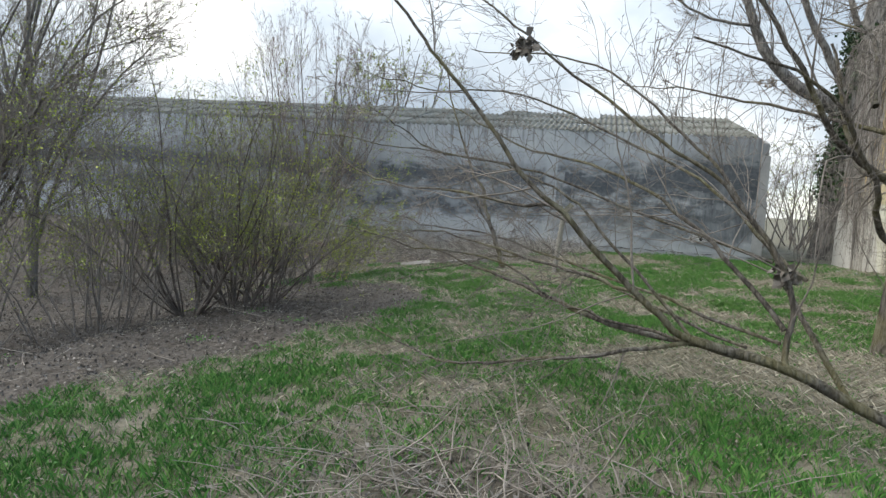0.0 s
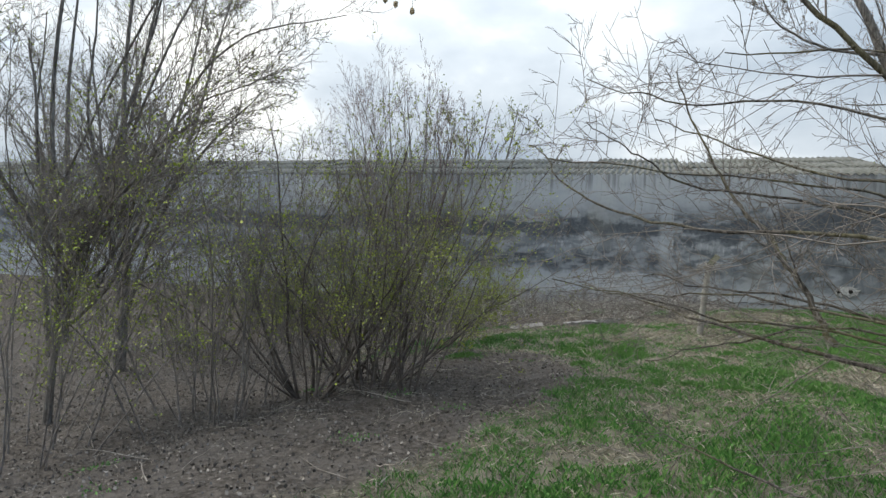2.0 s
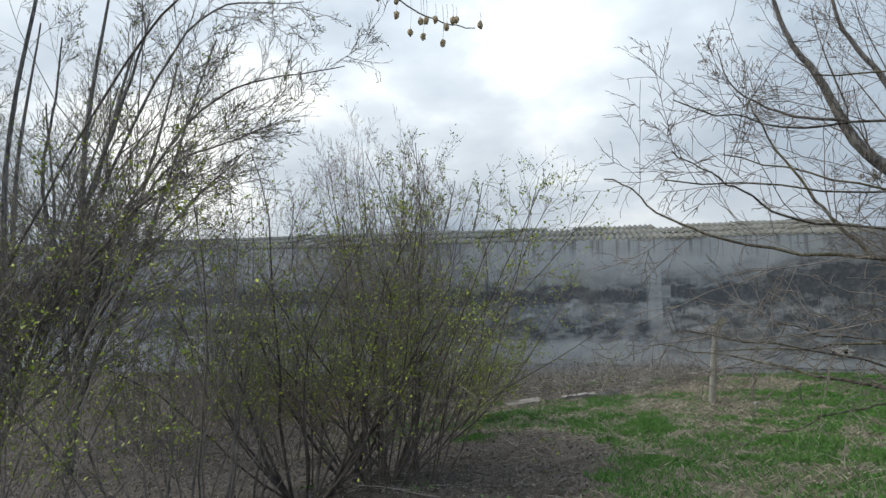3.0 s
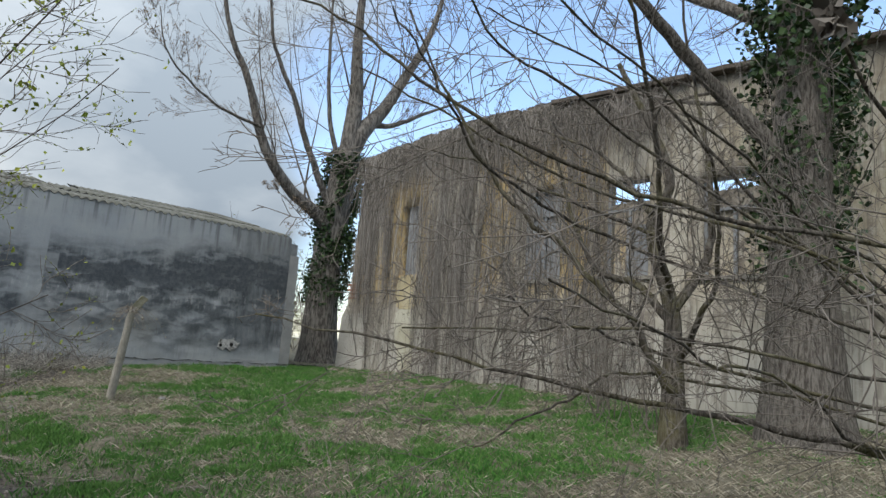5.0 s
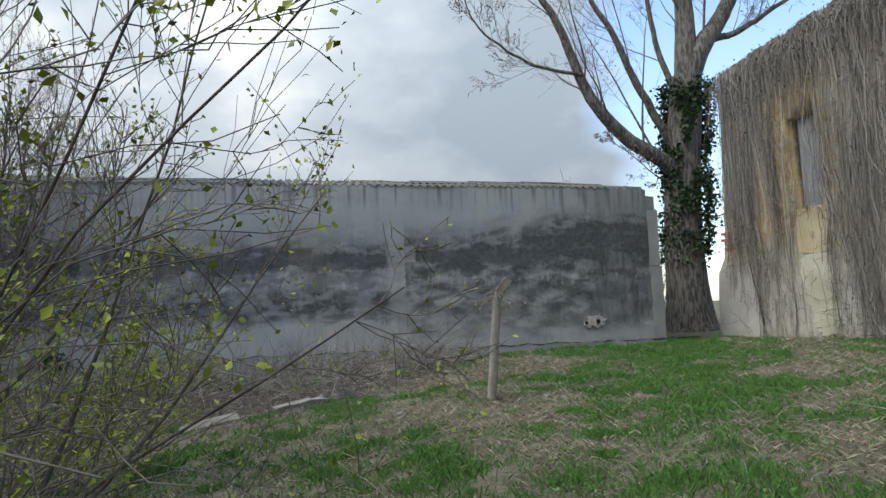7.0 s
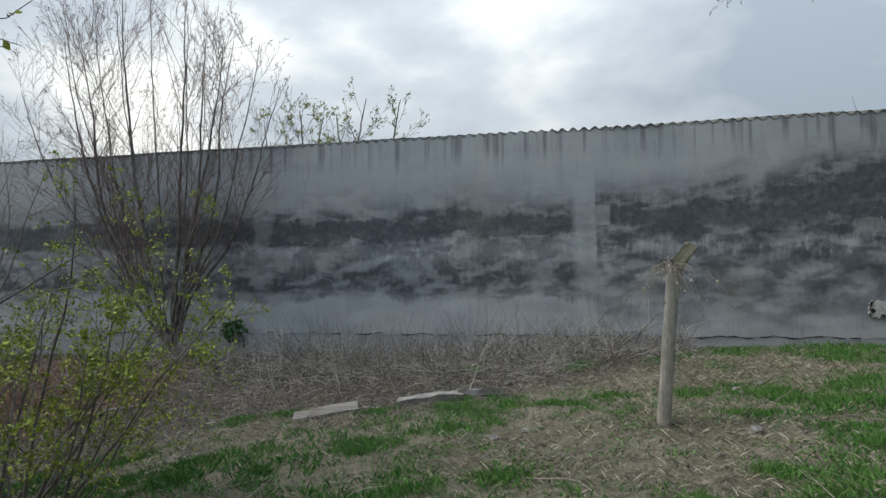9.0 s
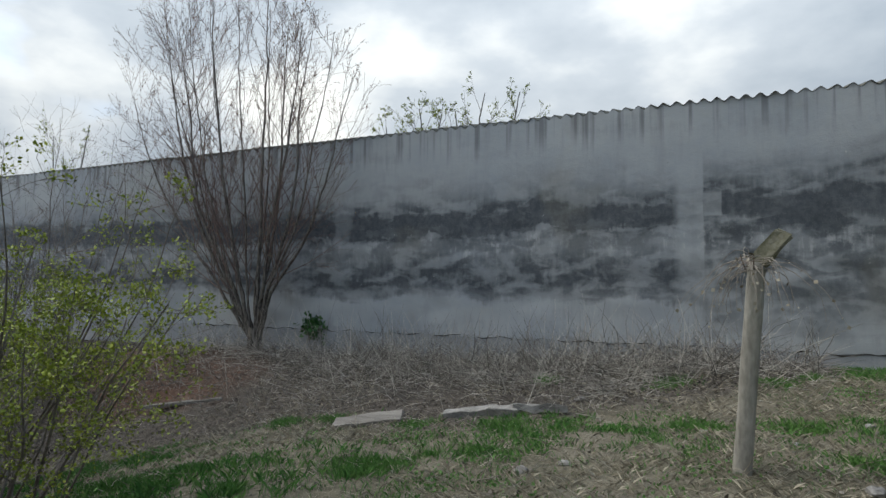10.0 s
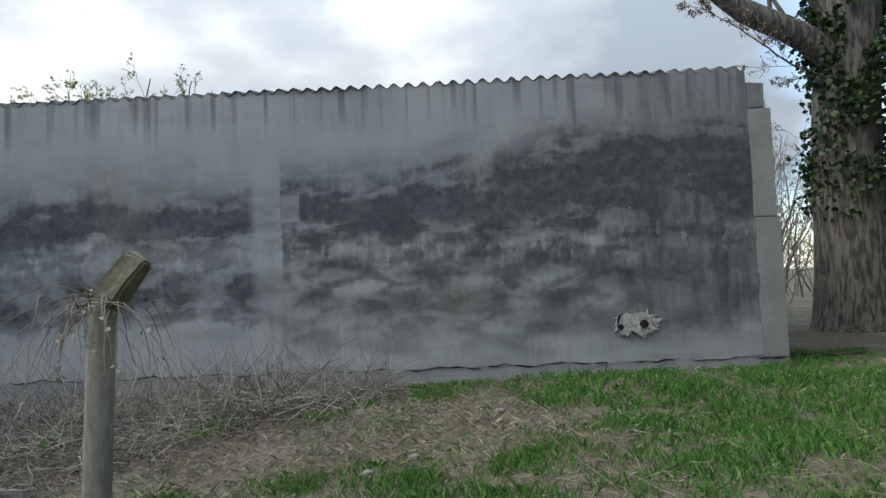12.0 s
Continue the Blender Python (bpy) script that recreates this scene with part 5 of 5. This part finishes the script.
P_GREY = P_make([9, 6, 4, 3], [17, 12, 5, 0], [0.42, 0.42, 0.42, 0], [0.07, 0.1, 0.14, 0.16], [0.07, 0.06, 0.04, 0.0], [6, 4, 3, 3], 38, 0.0034, 0.12)
for k, (tx, ty, s) in enumerate([(-16.8, -8.2, 1.0), (-14.6, -11.6, 0.8), (-21.5, -5.5, 1.1)]):
    tz = float(height(tx, ty))
    limbs = [
        ([(tx, ty, tz - 0.2), (tx + 0.1, ty, tz + 2.5 * s), (tx - 0.25, ty + 0.1, tz + 6 * s), (tx + 0.2, ty, tz + 9.5 * s)], (0.06 if k == 1 else 0.10) * s, 0.02),
        ([(tx, ty, tz + 0.9 * s), (tx + 0.9 * s, ty - 0.2, tz + 2.8 * s), (tx + 1.9 * s, ty - 0.3, tz + 5.2 * s), (tx + 2.7 * s, ty - 0.3, tz + 7.6 * s)], 0.055 * s, 0.012),
        ([(tx, ty, tz + 1.2 * s), (tx - 0.7 * s, ty + 0.2, tz + 3.5 * s), (tx - 1.3 * s, ty + 0.2, tz + 7 * s)], 0.06 * s, 0.015),
        ([(tx, ty, tz + 2.2 * s), (tx + 0.5 * s, ty + 0.6, tz + 4.6 * s), (tx + 1.1 * s, ty + 0.9, tz + 8.0 * s)], 0.055 * s, 0.015),
        ([(tx, ty, tz + 3.0 * s), (tx - 0.2 * s, ty - 0.8, tz + 5.0 * s), (tx + 0.4 * s, ty - 1.2, tz + 7.6 * s)], 0.05 * s, 0.012),
        ([(tx + 0.05, ty, tz + 1.9 * s), (tx + 1.3 * s, ty - 0.5, tz + 3.2 * s), (tx + 2.8 * s, ty - 0.8, tz + 4.4 * s), (tx + 4.0 * s, ty - 1.0, tz + 5.2 * s)], 0.045 * s, 0.010),
    ]
    if k == 1:
        # a long limb that hangs over the clearing
        for zz, ex, ey, ez in ((1.6, -11.2, -11.3, 3.4), (2.2, -10.6, -10.6, 4.3), (1.2, -11.6, -12.3, 2.6), (2.8, -11.4, -10.2, 5.6)):
            limbs.append(([(tx, ty, tz + zz), (tx + 1.0, ty + 0.1, tz + zz + 0.9), ((tx + ex) / 2 + 0.4, (ty + ey) / 2, ez - 0.5), (ex, ey, ez)], 0.030, 0.006))
        limbs.append(([(tx, ty, tz + 3.2), (-12.6, -12.0, 4.2), (-10.9, -12.6, 4.75), (-9.7, -12.8, 4.35), (-8.9, -12.85, 3.8), (-8.4, -12.85, 3.66)], 0.016, 0.004, True))
    tree((tx, ty), limbs, 60 + k, "slender grey-barked bare tree with upswept twigs", M_BARK, P_GREY, leaf=(M_BUD, 2600, 0.034, 0, 0.33, "scattered green buds"))


def pods():
    """Withered seed heads that hang from the tip of the overhanging limb."""
    rng = np.random.default_rng(77)
    line = bend([(-9.9, -12.78, 4.45), (-9.4, -12.82, 4.15), (-8.9, -12.85, 3.8), (-8.4, -12.85, 3.66)], 30)
    for k in range(20):
        a = line[rng.integers(0, 30)] + rng.normal(size=3) * np.array([0.05, 0.05, 0.0])
        drop = rng.uniform(0.05, 0.30)
        ob = thing("seed_head", tuple(a), "withered dark seed head hanging from a twig", "seed head", "hanging seed heads")
        T = Tubes()
        T.add(np.array([[0, 0, 0.02], [0.01, 0, -drop / 2], [0, 0.01, -drop]]), np.array([0.002, 0.0016, 0.0014]), 3)
        part("stalk", T.mesh("stalk", M_TWIG), None, ob)
        bm = stone(0.023, k * 1.7, 1.5)
        bmesh.ops.translate(bm, verts=bm.verts[:], vec=(0, 0.01, -drop - 0.03))
        part("head", bm, M_CATKIN, ob)


pods()

P_FAR = P_make([9, 7, 5, 4], [10, 6, 4, 0], [0.42, 0.42, 0.42, 0], [0.07, 0.1, 0.14, 0.16], [0.07, 0.06, 0.04, 0.0], [5, 3, 3, 3], 38, 0.006, 0.3)
# trees beyond the shed and beyond the gap
for k, (tx, ty, s) in enumerate([(-18.2, 14.5, 0.76), (-16.6, 14.8, 0.84), (-14.9, 15.0, 0.82), (-44.0, 16.0, 1.0)]):
    tree((tx, ty), [
        ([(tx, ty, -0.4), (tx, ty, 4 * s), (tx + 0.2, ty, 8 * s)], 0.12, 0.04),
        ([(tx, ty, 3.5 * s), (tx - 1.4 * s, ty, 7 * s), (tx - 1.9 * s, ty, 10.4 * s)], 0.07, 0.02),
        ([(tx, ty, 4 * s), (tx + 1.0 * s, ty, 7.5 * s), (tx + 1.7 * s, ty, 10.8 * s)], 0.07, 0.02),
    ], 70 + k, "tree top in first leaf behind the shed roof", M_BARK, P_FAR, leaf=(M_BUD, 2200, 0.05, 0, 0.4, "first green leaves"))
for k, (tx, ty) in enumerate([(2.6, 8.6), (4.6, 11.0), (8.0, 15.0), (11.5, 19.0), (6.2, 17.5)]):
    shrub((tx, ty), 18, 5.5, 0.6, 80 + k, "grey-brown twiggy bush far behind the buildings", M_TWIG, bud=700, bud_size=0.06, base=1.2, thick=0.03, group="far bushes", kids=(8, 4), fine=0.007, angle=48)
for k, (tx, ty) in enumerate([(-0.2, -10.2), (0.6, -9.2), (-0.7, -11.2)]):
    shrub((tx, ty), 14, 1.7, 0.45, 90 + k, "thin bare sapling clump at the foot of the ruin", base=0.35, thick=0.008, kids=(4, 2))


# ---- ground cover ----
def blades(name, x, y, tall, width, lean, mat, rng, sink=0.01, lo=0.2):
    """Narrow bent blades, one four-sided face each."""
    n = len(x)
    z = height(x, y) + (value_noise(x, y, 2.2, 1) - 0.5) * 0.07 + (value_noise(x, y, 5.5, 2) - 0.5) * 0.04 * smooth(0.2, -1, y)
    a, b = rng.uniform(0, 6.283, n), rng.uniform(0, 6.283, n)
    h = tall * rng.uniform(0.45, 1.25, n)
    l = lean * rng.uniform(lo, 1.0, n) * h
    d = np.stack([np.cos(a), np.sin(a)], 1)
    w = np.stack([np.cos(b), np.sin(b)], 1) * (width * rng.uniform(0.6, 1.3, n))[:, None]
    p = np.stack([x, y], 1)
    up = np.sqrt(np.maximum(h * h - l * l, 0.0004))
    mk = lambda xy, zz: np.concatenate([xy, zz[:, None]], 1)
    v = np.stack([mk(p - w, z - sink), mk(p + w, z - sink), mk(p + d * (l * 0.40)[:, None] + w * 1.1, z + up * 0.62), mk(p + d * l[:, None], z + up)], 1).reshape(-1, 3)
    return mesh_of(name, v, np.arange(n)[:, None] * 4 + np.array([[0, 1, 2, 3]]), None, mat)


def lushness(x, y):
    """Where the new grass is strong: in patches, most by the west edge of the path and in the meadow's middle."""
    v = value_noise(x, y, 0.55, 8) * 0.5 + value_noise(x, y, 1.7, 9) * 0.35 + value_noise(x, y, 4.5, 6) * 0.15
    for cx, cy, rx, ry, a in ((-7.6, -15.6, 1.5, 1.3, 0.30), (-6.5, -17.0, 1.3, 0.8, 0.38), (-3.4, -16.2, 1.2, 1.4, 0.22), (-2.0, -0.8, 2.6, 0.7, 0.22), (-7.2, -12.0, 0.9, 2.2, 0.16), (-8.8, -6.4, 1.6, 0.9, 0.16), (-2.5, -8.5, 3.0, 2.5, 0.06)):
        v = v + a * np.exp(-((x - cx) / rx) ** 2 - ((y - cy) / ry) ** 2)
    return v


def scatter(n, rng, x0=-17, x1=2.0, y0=-20, y1=-0.1):
    return rng.uniform(x0, x1, n), rng.uniform(y0, y1, n)


def build_cover():
    rng = np.random.default_rng(99)
    x, y = scatter(780000, rng, -12.5, 3.0, -18.6, 1.0)
    inside = (x > 2.0) & (y < 1.3) | (x < 0.1) & (y > -0.05)
    x, y = x[~inside], y[~inside]
    c = cover(x, y)
    lush = lushness(x, y)
    green = np.clip((lush - 0.29) * 4.4, 0.36, 1)
    green = green * (1 - 0.50 * smooth(-4.5, -6.0, x) * smooth(-10.5, -8.5, y) * smooth(0.62, 0.48, value_noise(x, y, 2.3, 14) * 0.65 + value_noise(x, y, 0.8, 15) * 0.35))
    green = green * (1 - 0.5 * smooth(0.52, 0.70, value_noise(x, y, 1.9, 51) * 0.6 + value_noise(x, y, 5.0, 52) * 0.4) * smooth(-10, -8, y))
    tuft = value_noise(x, y, 6.5, 41) * 0.6 + value_noise(x, y, 13.0, 42) * 0.4
    keep = rng.random(len(x)) < c * green * smooth(0.30, 0.60, tuft + 0.25 * (green - 0.6)) * 0.85
    keep &= ~((x + 5.54) ** 2 + (y + 4.53) ** 2 < 0.02)
    tagged(new("grass", blades("grass", x[keep], y[keep], (0.030 + 0.125 * np.clip(lush[keep] - 0.3, 0, 1)) * (0.65 + 0.7 * tuft[keep]), 0.0015, 0.85, M_GRASS, rng)), "lush green spring grass in tufts", "grass", kind="stuff")
    # soft bright tufts
    xs, ys = [], []
    for _ in range(150):
        tx, ty = rng.uniform(-12.5, 1.2), rng.uniform(-10.5, -0.6)
        if cover(tx, ty) < 0.15 and rng.random() < 0.85:
            continue
        r = rng.uniform(0.10, 0.30)
        m = int(2600 * r)
        xs.append(tx + rng.normal(size=m) * r * 0.6)
        ys.append(ty + rng.normal(size=m) * r * 0.45)
    xs, ys = np.concatenate(xs), np.concatenate(ys)
    tagged(new("grass_tufts", blades("grass_tufts", xs, ys, 0.080, 0.0017, 0.9, M_WEED, rng)), "soft bright green tufts among straw", "grass tufts", kind="stuff")
    x, y = scatter(330000, rng, -13, 2.0, -18.6)
    c = cover(x, y)
    lush = lushness(x, y)
    keep = rng.random(len(x)) < np.clip((0.60 - lush) * 3.3, 0.12, 0.85) * np.maximum(c * 0.85, 0.5 * smooth(-14, -11, x) * smooth(-9, -6, y))
    tagged(new("dry_grass", blades("dry_grass", x[keep], y[keep], 0.105, 0.0011, 0.995, M_STRAW, rng, 0.0, 0.80)), "flattened straw-coloured dry grass", "dry grass", kind="stuff")
    # mats of flattened straw with bare soil between
    T = Tubes()
    P0 = P_make([3], [0], [0], [0.16], [-0.03], [3], 30, 0.0012)
    for _ in range(7800):
        sx, sy = rng.uniform(-11, 1.5), rng.uniform(-12.5, -0.7)
        if value_noise(sx, sy, 1.9, 51) < 0.45 or cover(sx, sy) < 0.1 and rng.random() < 0.6:
            continue
        a = value_noise(sx, sy, 0.8, 33) * 9 + rng.normal() * 0.5
        grow(T, np.array([sx, sy, float(height(sx, sy)) + 0.015 + 0.03 * rng.random()]), np.array([math.cos(a), math.sin(a), 0.12]), rng.uniform(0.10, 0.32), 0.0022, 0, P0, rng)
    tagged(new("straw_mat", T.mesh("straw_mat", M_STRAW)), "mats of pale flattened straw lying on the turf", "straw", kind="stuff")
    # leaf litter
    x, y = scatter(135000, rng, -19, 1.5)
    c = cover(x, y)
    keep = rng.random(len(x)) < (1 - c) * 0.75 + 0.11
    x, y = x[keep], y[keep]
    z = height(x, y) + (value_noise(x, y, 2.2, 1) - 0.5) * 0.07 + (value_noise(x, y, 5.5, 2) - 0.5) * 0.04 + 0.008
    tagged(new("leaf_litter", leaves("leaf_litter", np.stack([x, y, z], 1), 0.031, M_LITTER, rng, 0, 0.42, 0.15)), "brown and grey fallen leaves covering the earth", "leaf litter", kind="stuff")
    # dead stalks heaped along the wall
    T = Tubes()
    P1 = P_make([3], [0], [0], [0.15], [-0.12], [3], 30, 0.0012)
    for k in range(8600):
        sx = rng.uniform(-15, -4.6) if rng.random() < 0.6 else rng.uniform(-11.2, -5.6)
        sy = -0.25 - abs(rng.normal()) * (0.95 if sx < -6.5 else 0.6)
        if sy < -3.2:
            continue
        up = rng.random() < 0.12
        d = np.array([rng.normal() * 0.9, rng.normal() * 0.6 - 0.2, abs(rng.normal()) * (2.2 if up else 0.5) + 0.02])
        grow(T, np.array([sx, sy, float(height(sx, sy)) - 0.01 + 0.10 * rng.random()]), d, rng.uniform(0.2, 0.75) * (1.4 if up else 1.0), rng.uniform(0.0018, 0.0046) * (1.3 if up else 1.0), 0, P1, rng)
    tagged(new("dead_stalks", T.mesh("dead_stalks", M_STALK)), "heap of dry dead weed stalks along the shed wall", "dead stalks", kind="stuff")
    # twigs strewn on litter and in the pile by the path
    T = Tubes()
    P2 = P_make([6, 4], [3, 0], [0.4, 0], [0.12, 0.16], [-0.02, 0], [4, 3], 40, 0.002)
    for k in range(680):
        if k < 290:
            sx, sy = -5.1 + rng.normal() * 0.8, -16.3 + rng.normal() * 0.7
        else:
            sx, sy = rng.uniform(-15, 1.5), rng.uniform(-17.5, -1.0)
        d = np.array([rng.normal(), rng.normal(), abs(rng.normal()) * (0.30 if k < 290 else 0.08)])
        grow(T, np.array([sx, sy, float(height(sx, sy)) + 0.015]), d, rng.uniform(0.2, 0.9), rng.uniform(0.003, 0.008), 0, P2, rng)
    tagged(new("fallen_twigs", T.mesh("fallen_twigs", M_PALE_TWIG)), "pale dry twigs strewn over the ground", "twigs", kind="stuff")
    # broad-leaved weeds
    pts = []
    for _ in range(420):
        sx, sy = rng.uniform(-12, 1.6), rng.uniform(-17, -0.25)
        if cover(sx, sy) < 0.3 and rng.random() < 0.85:
            continue
        m = rng.integers(30, 90)
        q = rng.normal(size=(m, 3)) * np.array([0.10, 0.10, 0.02])
        q[:, 0] += sx
        q[:, 1] += sy
        q[:, 2] = height(q[:, 0], q[:, 1]) + 0.02 + np.abs(q[:, 2])
        pts.append(q)
    tagged(new("weeds", leaves("weeds", np.concatenate(pts), 0.024, M_WEED, rng, 0, 0.38, 1.6)), "low leafy green weeds among the grass", "weeds", kind="stuff")


build_cover()


# ---- things lying about ----
def plank(x, y, L, W, H, rz, tilt, label, mat, name="plank"):
    bm = box(-L / 2, L / 2, -W / 2, W / 2, 0, H, 0.006, 0.012 if mat is M_WOOD else 0.035, 7)
    ob = new(name, bpy.data.meshes.new(name))
    bm.to_mesh(ob.data)
    bm.free()
    ob.data.materials.append(mat)
    slope = math.degrees(math.atan2(float(height(x + L / 3, y)) - float(height(x - L / 3, y)), L * 2 / 3))
    ob.matrix_world = pose(x, y, float(height(x, y)) + 0.005, tilt, -slope, rz)
    return tagged(ob, label, name.replace("_", " "))


plank(-9.3, -3.25, 0.80, 0.27, 0.05, 17, 12, "weathered grey board lying on the dry grass", M_WOOD)
plank(-8.05, -2.95, 0.80, 0.22, 0.09, 14, 5, "broken concrete beam half buried in stalks", M_STONE, "concrete_beam")
plank(-7.45, -2.75, 0.55, 0.18, 0.08, 18, -6, "broken concrete beam half buried in stalks", M_STONE, "concrete_beam")
plank(-13.3, -2.2, 1.3, 0.15, 0.05, 20, 3, "weathered grey board lying on the dry grass", M_WOOD)
rs = np.random.default_rng(12)
for k in range(40):
    if k < 16:
        sx, sy = rs.uniform(-8, -3.2), rs.uniform(-5.2, -1.2)
    else:
        sx, sy = BX - rs.uniform(0.2, 1.0), rs.uniform(-11.5, -0.5)
    r = rs.uniform(0.025, 0.06) * (1.8 if k > 30 else 1)
    bm = stone(r, k * 3.1)
    ob = new("stone", bpy.data.meshes.new("stone"))
    bm.to_mesh(ob.data)
    bm.free()
    ob.data.materials.append(M_STONE)
    ob.location = (sx, sy, float(height(sx, sy)) + r * 0.12)
    tagged(ob, "pale lump of rubble lying in the grass", "stone", "loose rubble")


def wall_weed():
    rng = np.random.default_rng(8)
    ob = thing("wall_weed", (-12.45, -0.0, 0.08), "green leafy plant growing out of the plinth crack", "plant")
    c = rng.normal(size=(240, 3)) * np.array([0.10, 0.05, 0.085]) + np.array([0, -0.12, 0.06])
    part("leaf_mass", leaves("leaf_mass", c, 0.09, M_IVY2, rng, 0.2, 0.42), None, ob)
    T = Tubes()
    for _ in range(12):
        grow(T, np.array([0, 0.0, 0.0]), np.array([rng.normal() * 0.6, -0.5, 0.7]), 0.25, 0.005, 0, P_make([4], [0], [0], [0.1], [0.05], [4]), rng)
    part("stem", T.mesh("stem", M_TWIG), None, ob)


M_IVY2 = m_leafy("dark_weed_leaf", [(0.02, 0.07, 0.02), (0.04, 0.12, 0.03), (0.06, 0.15, 0.04)], 0.5)
wall_weed()
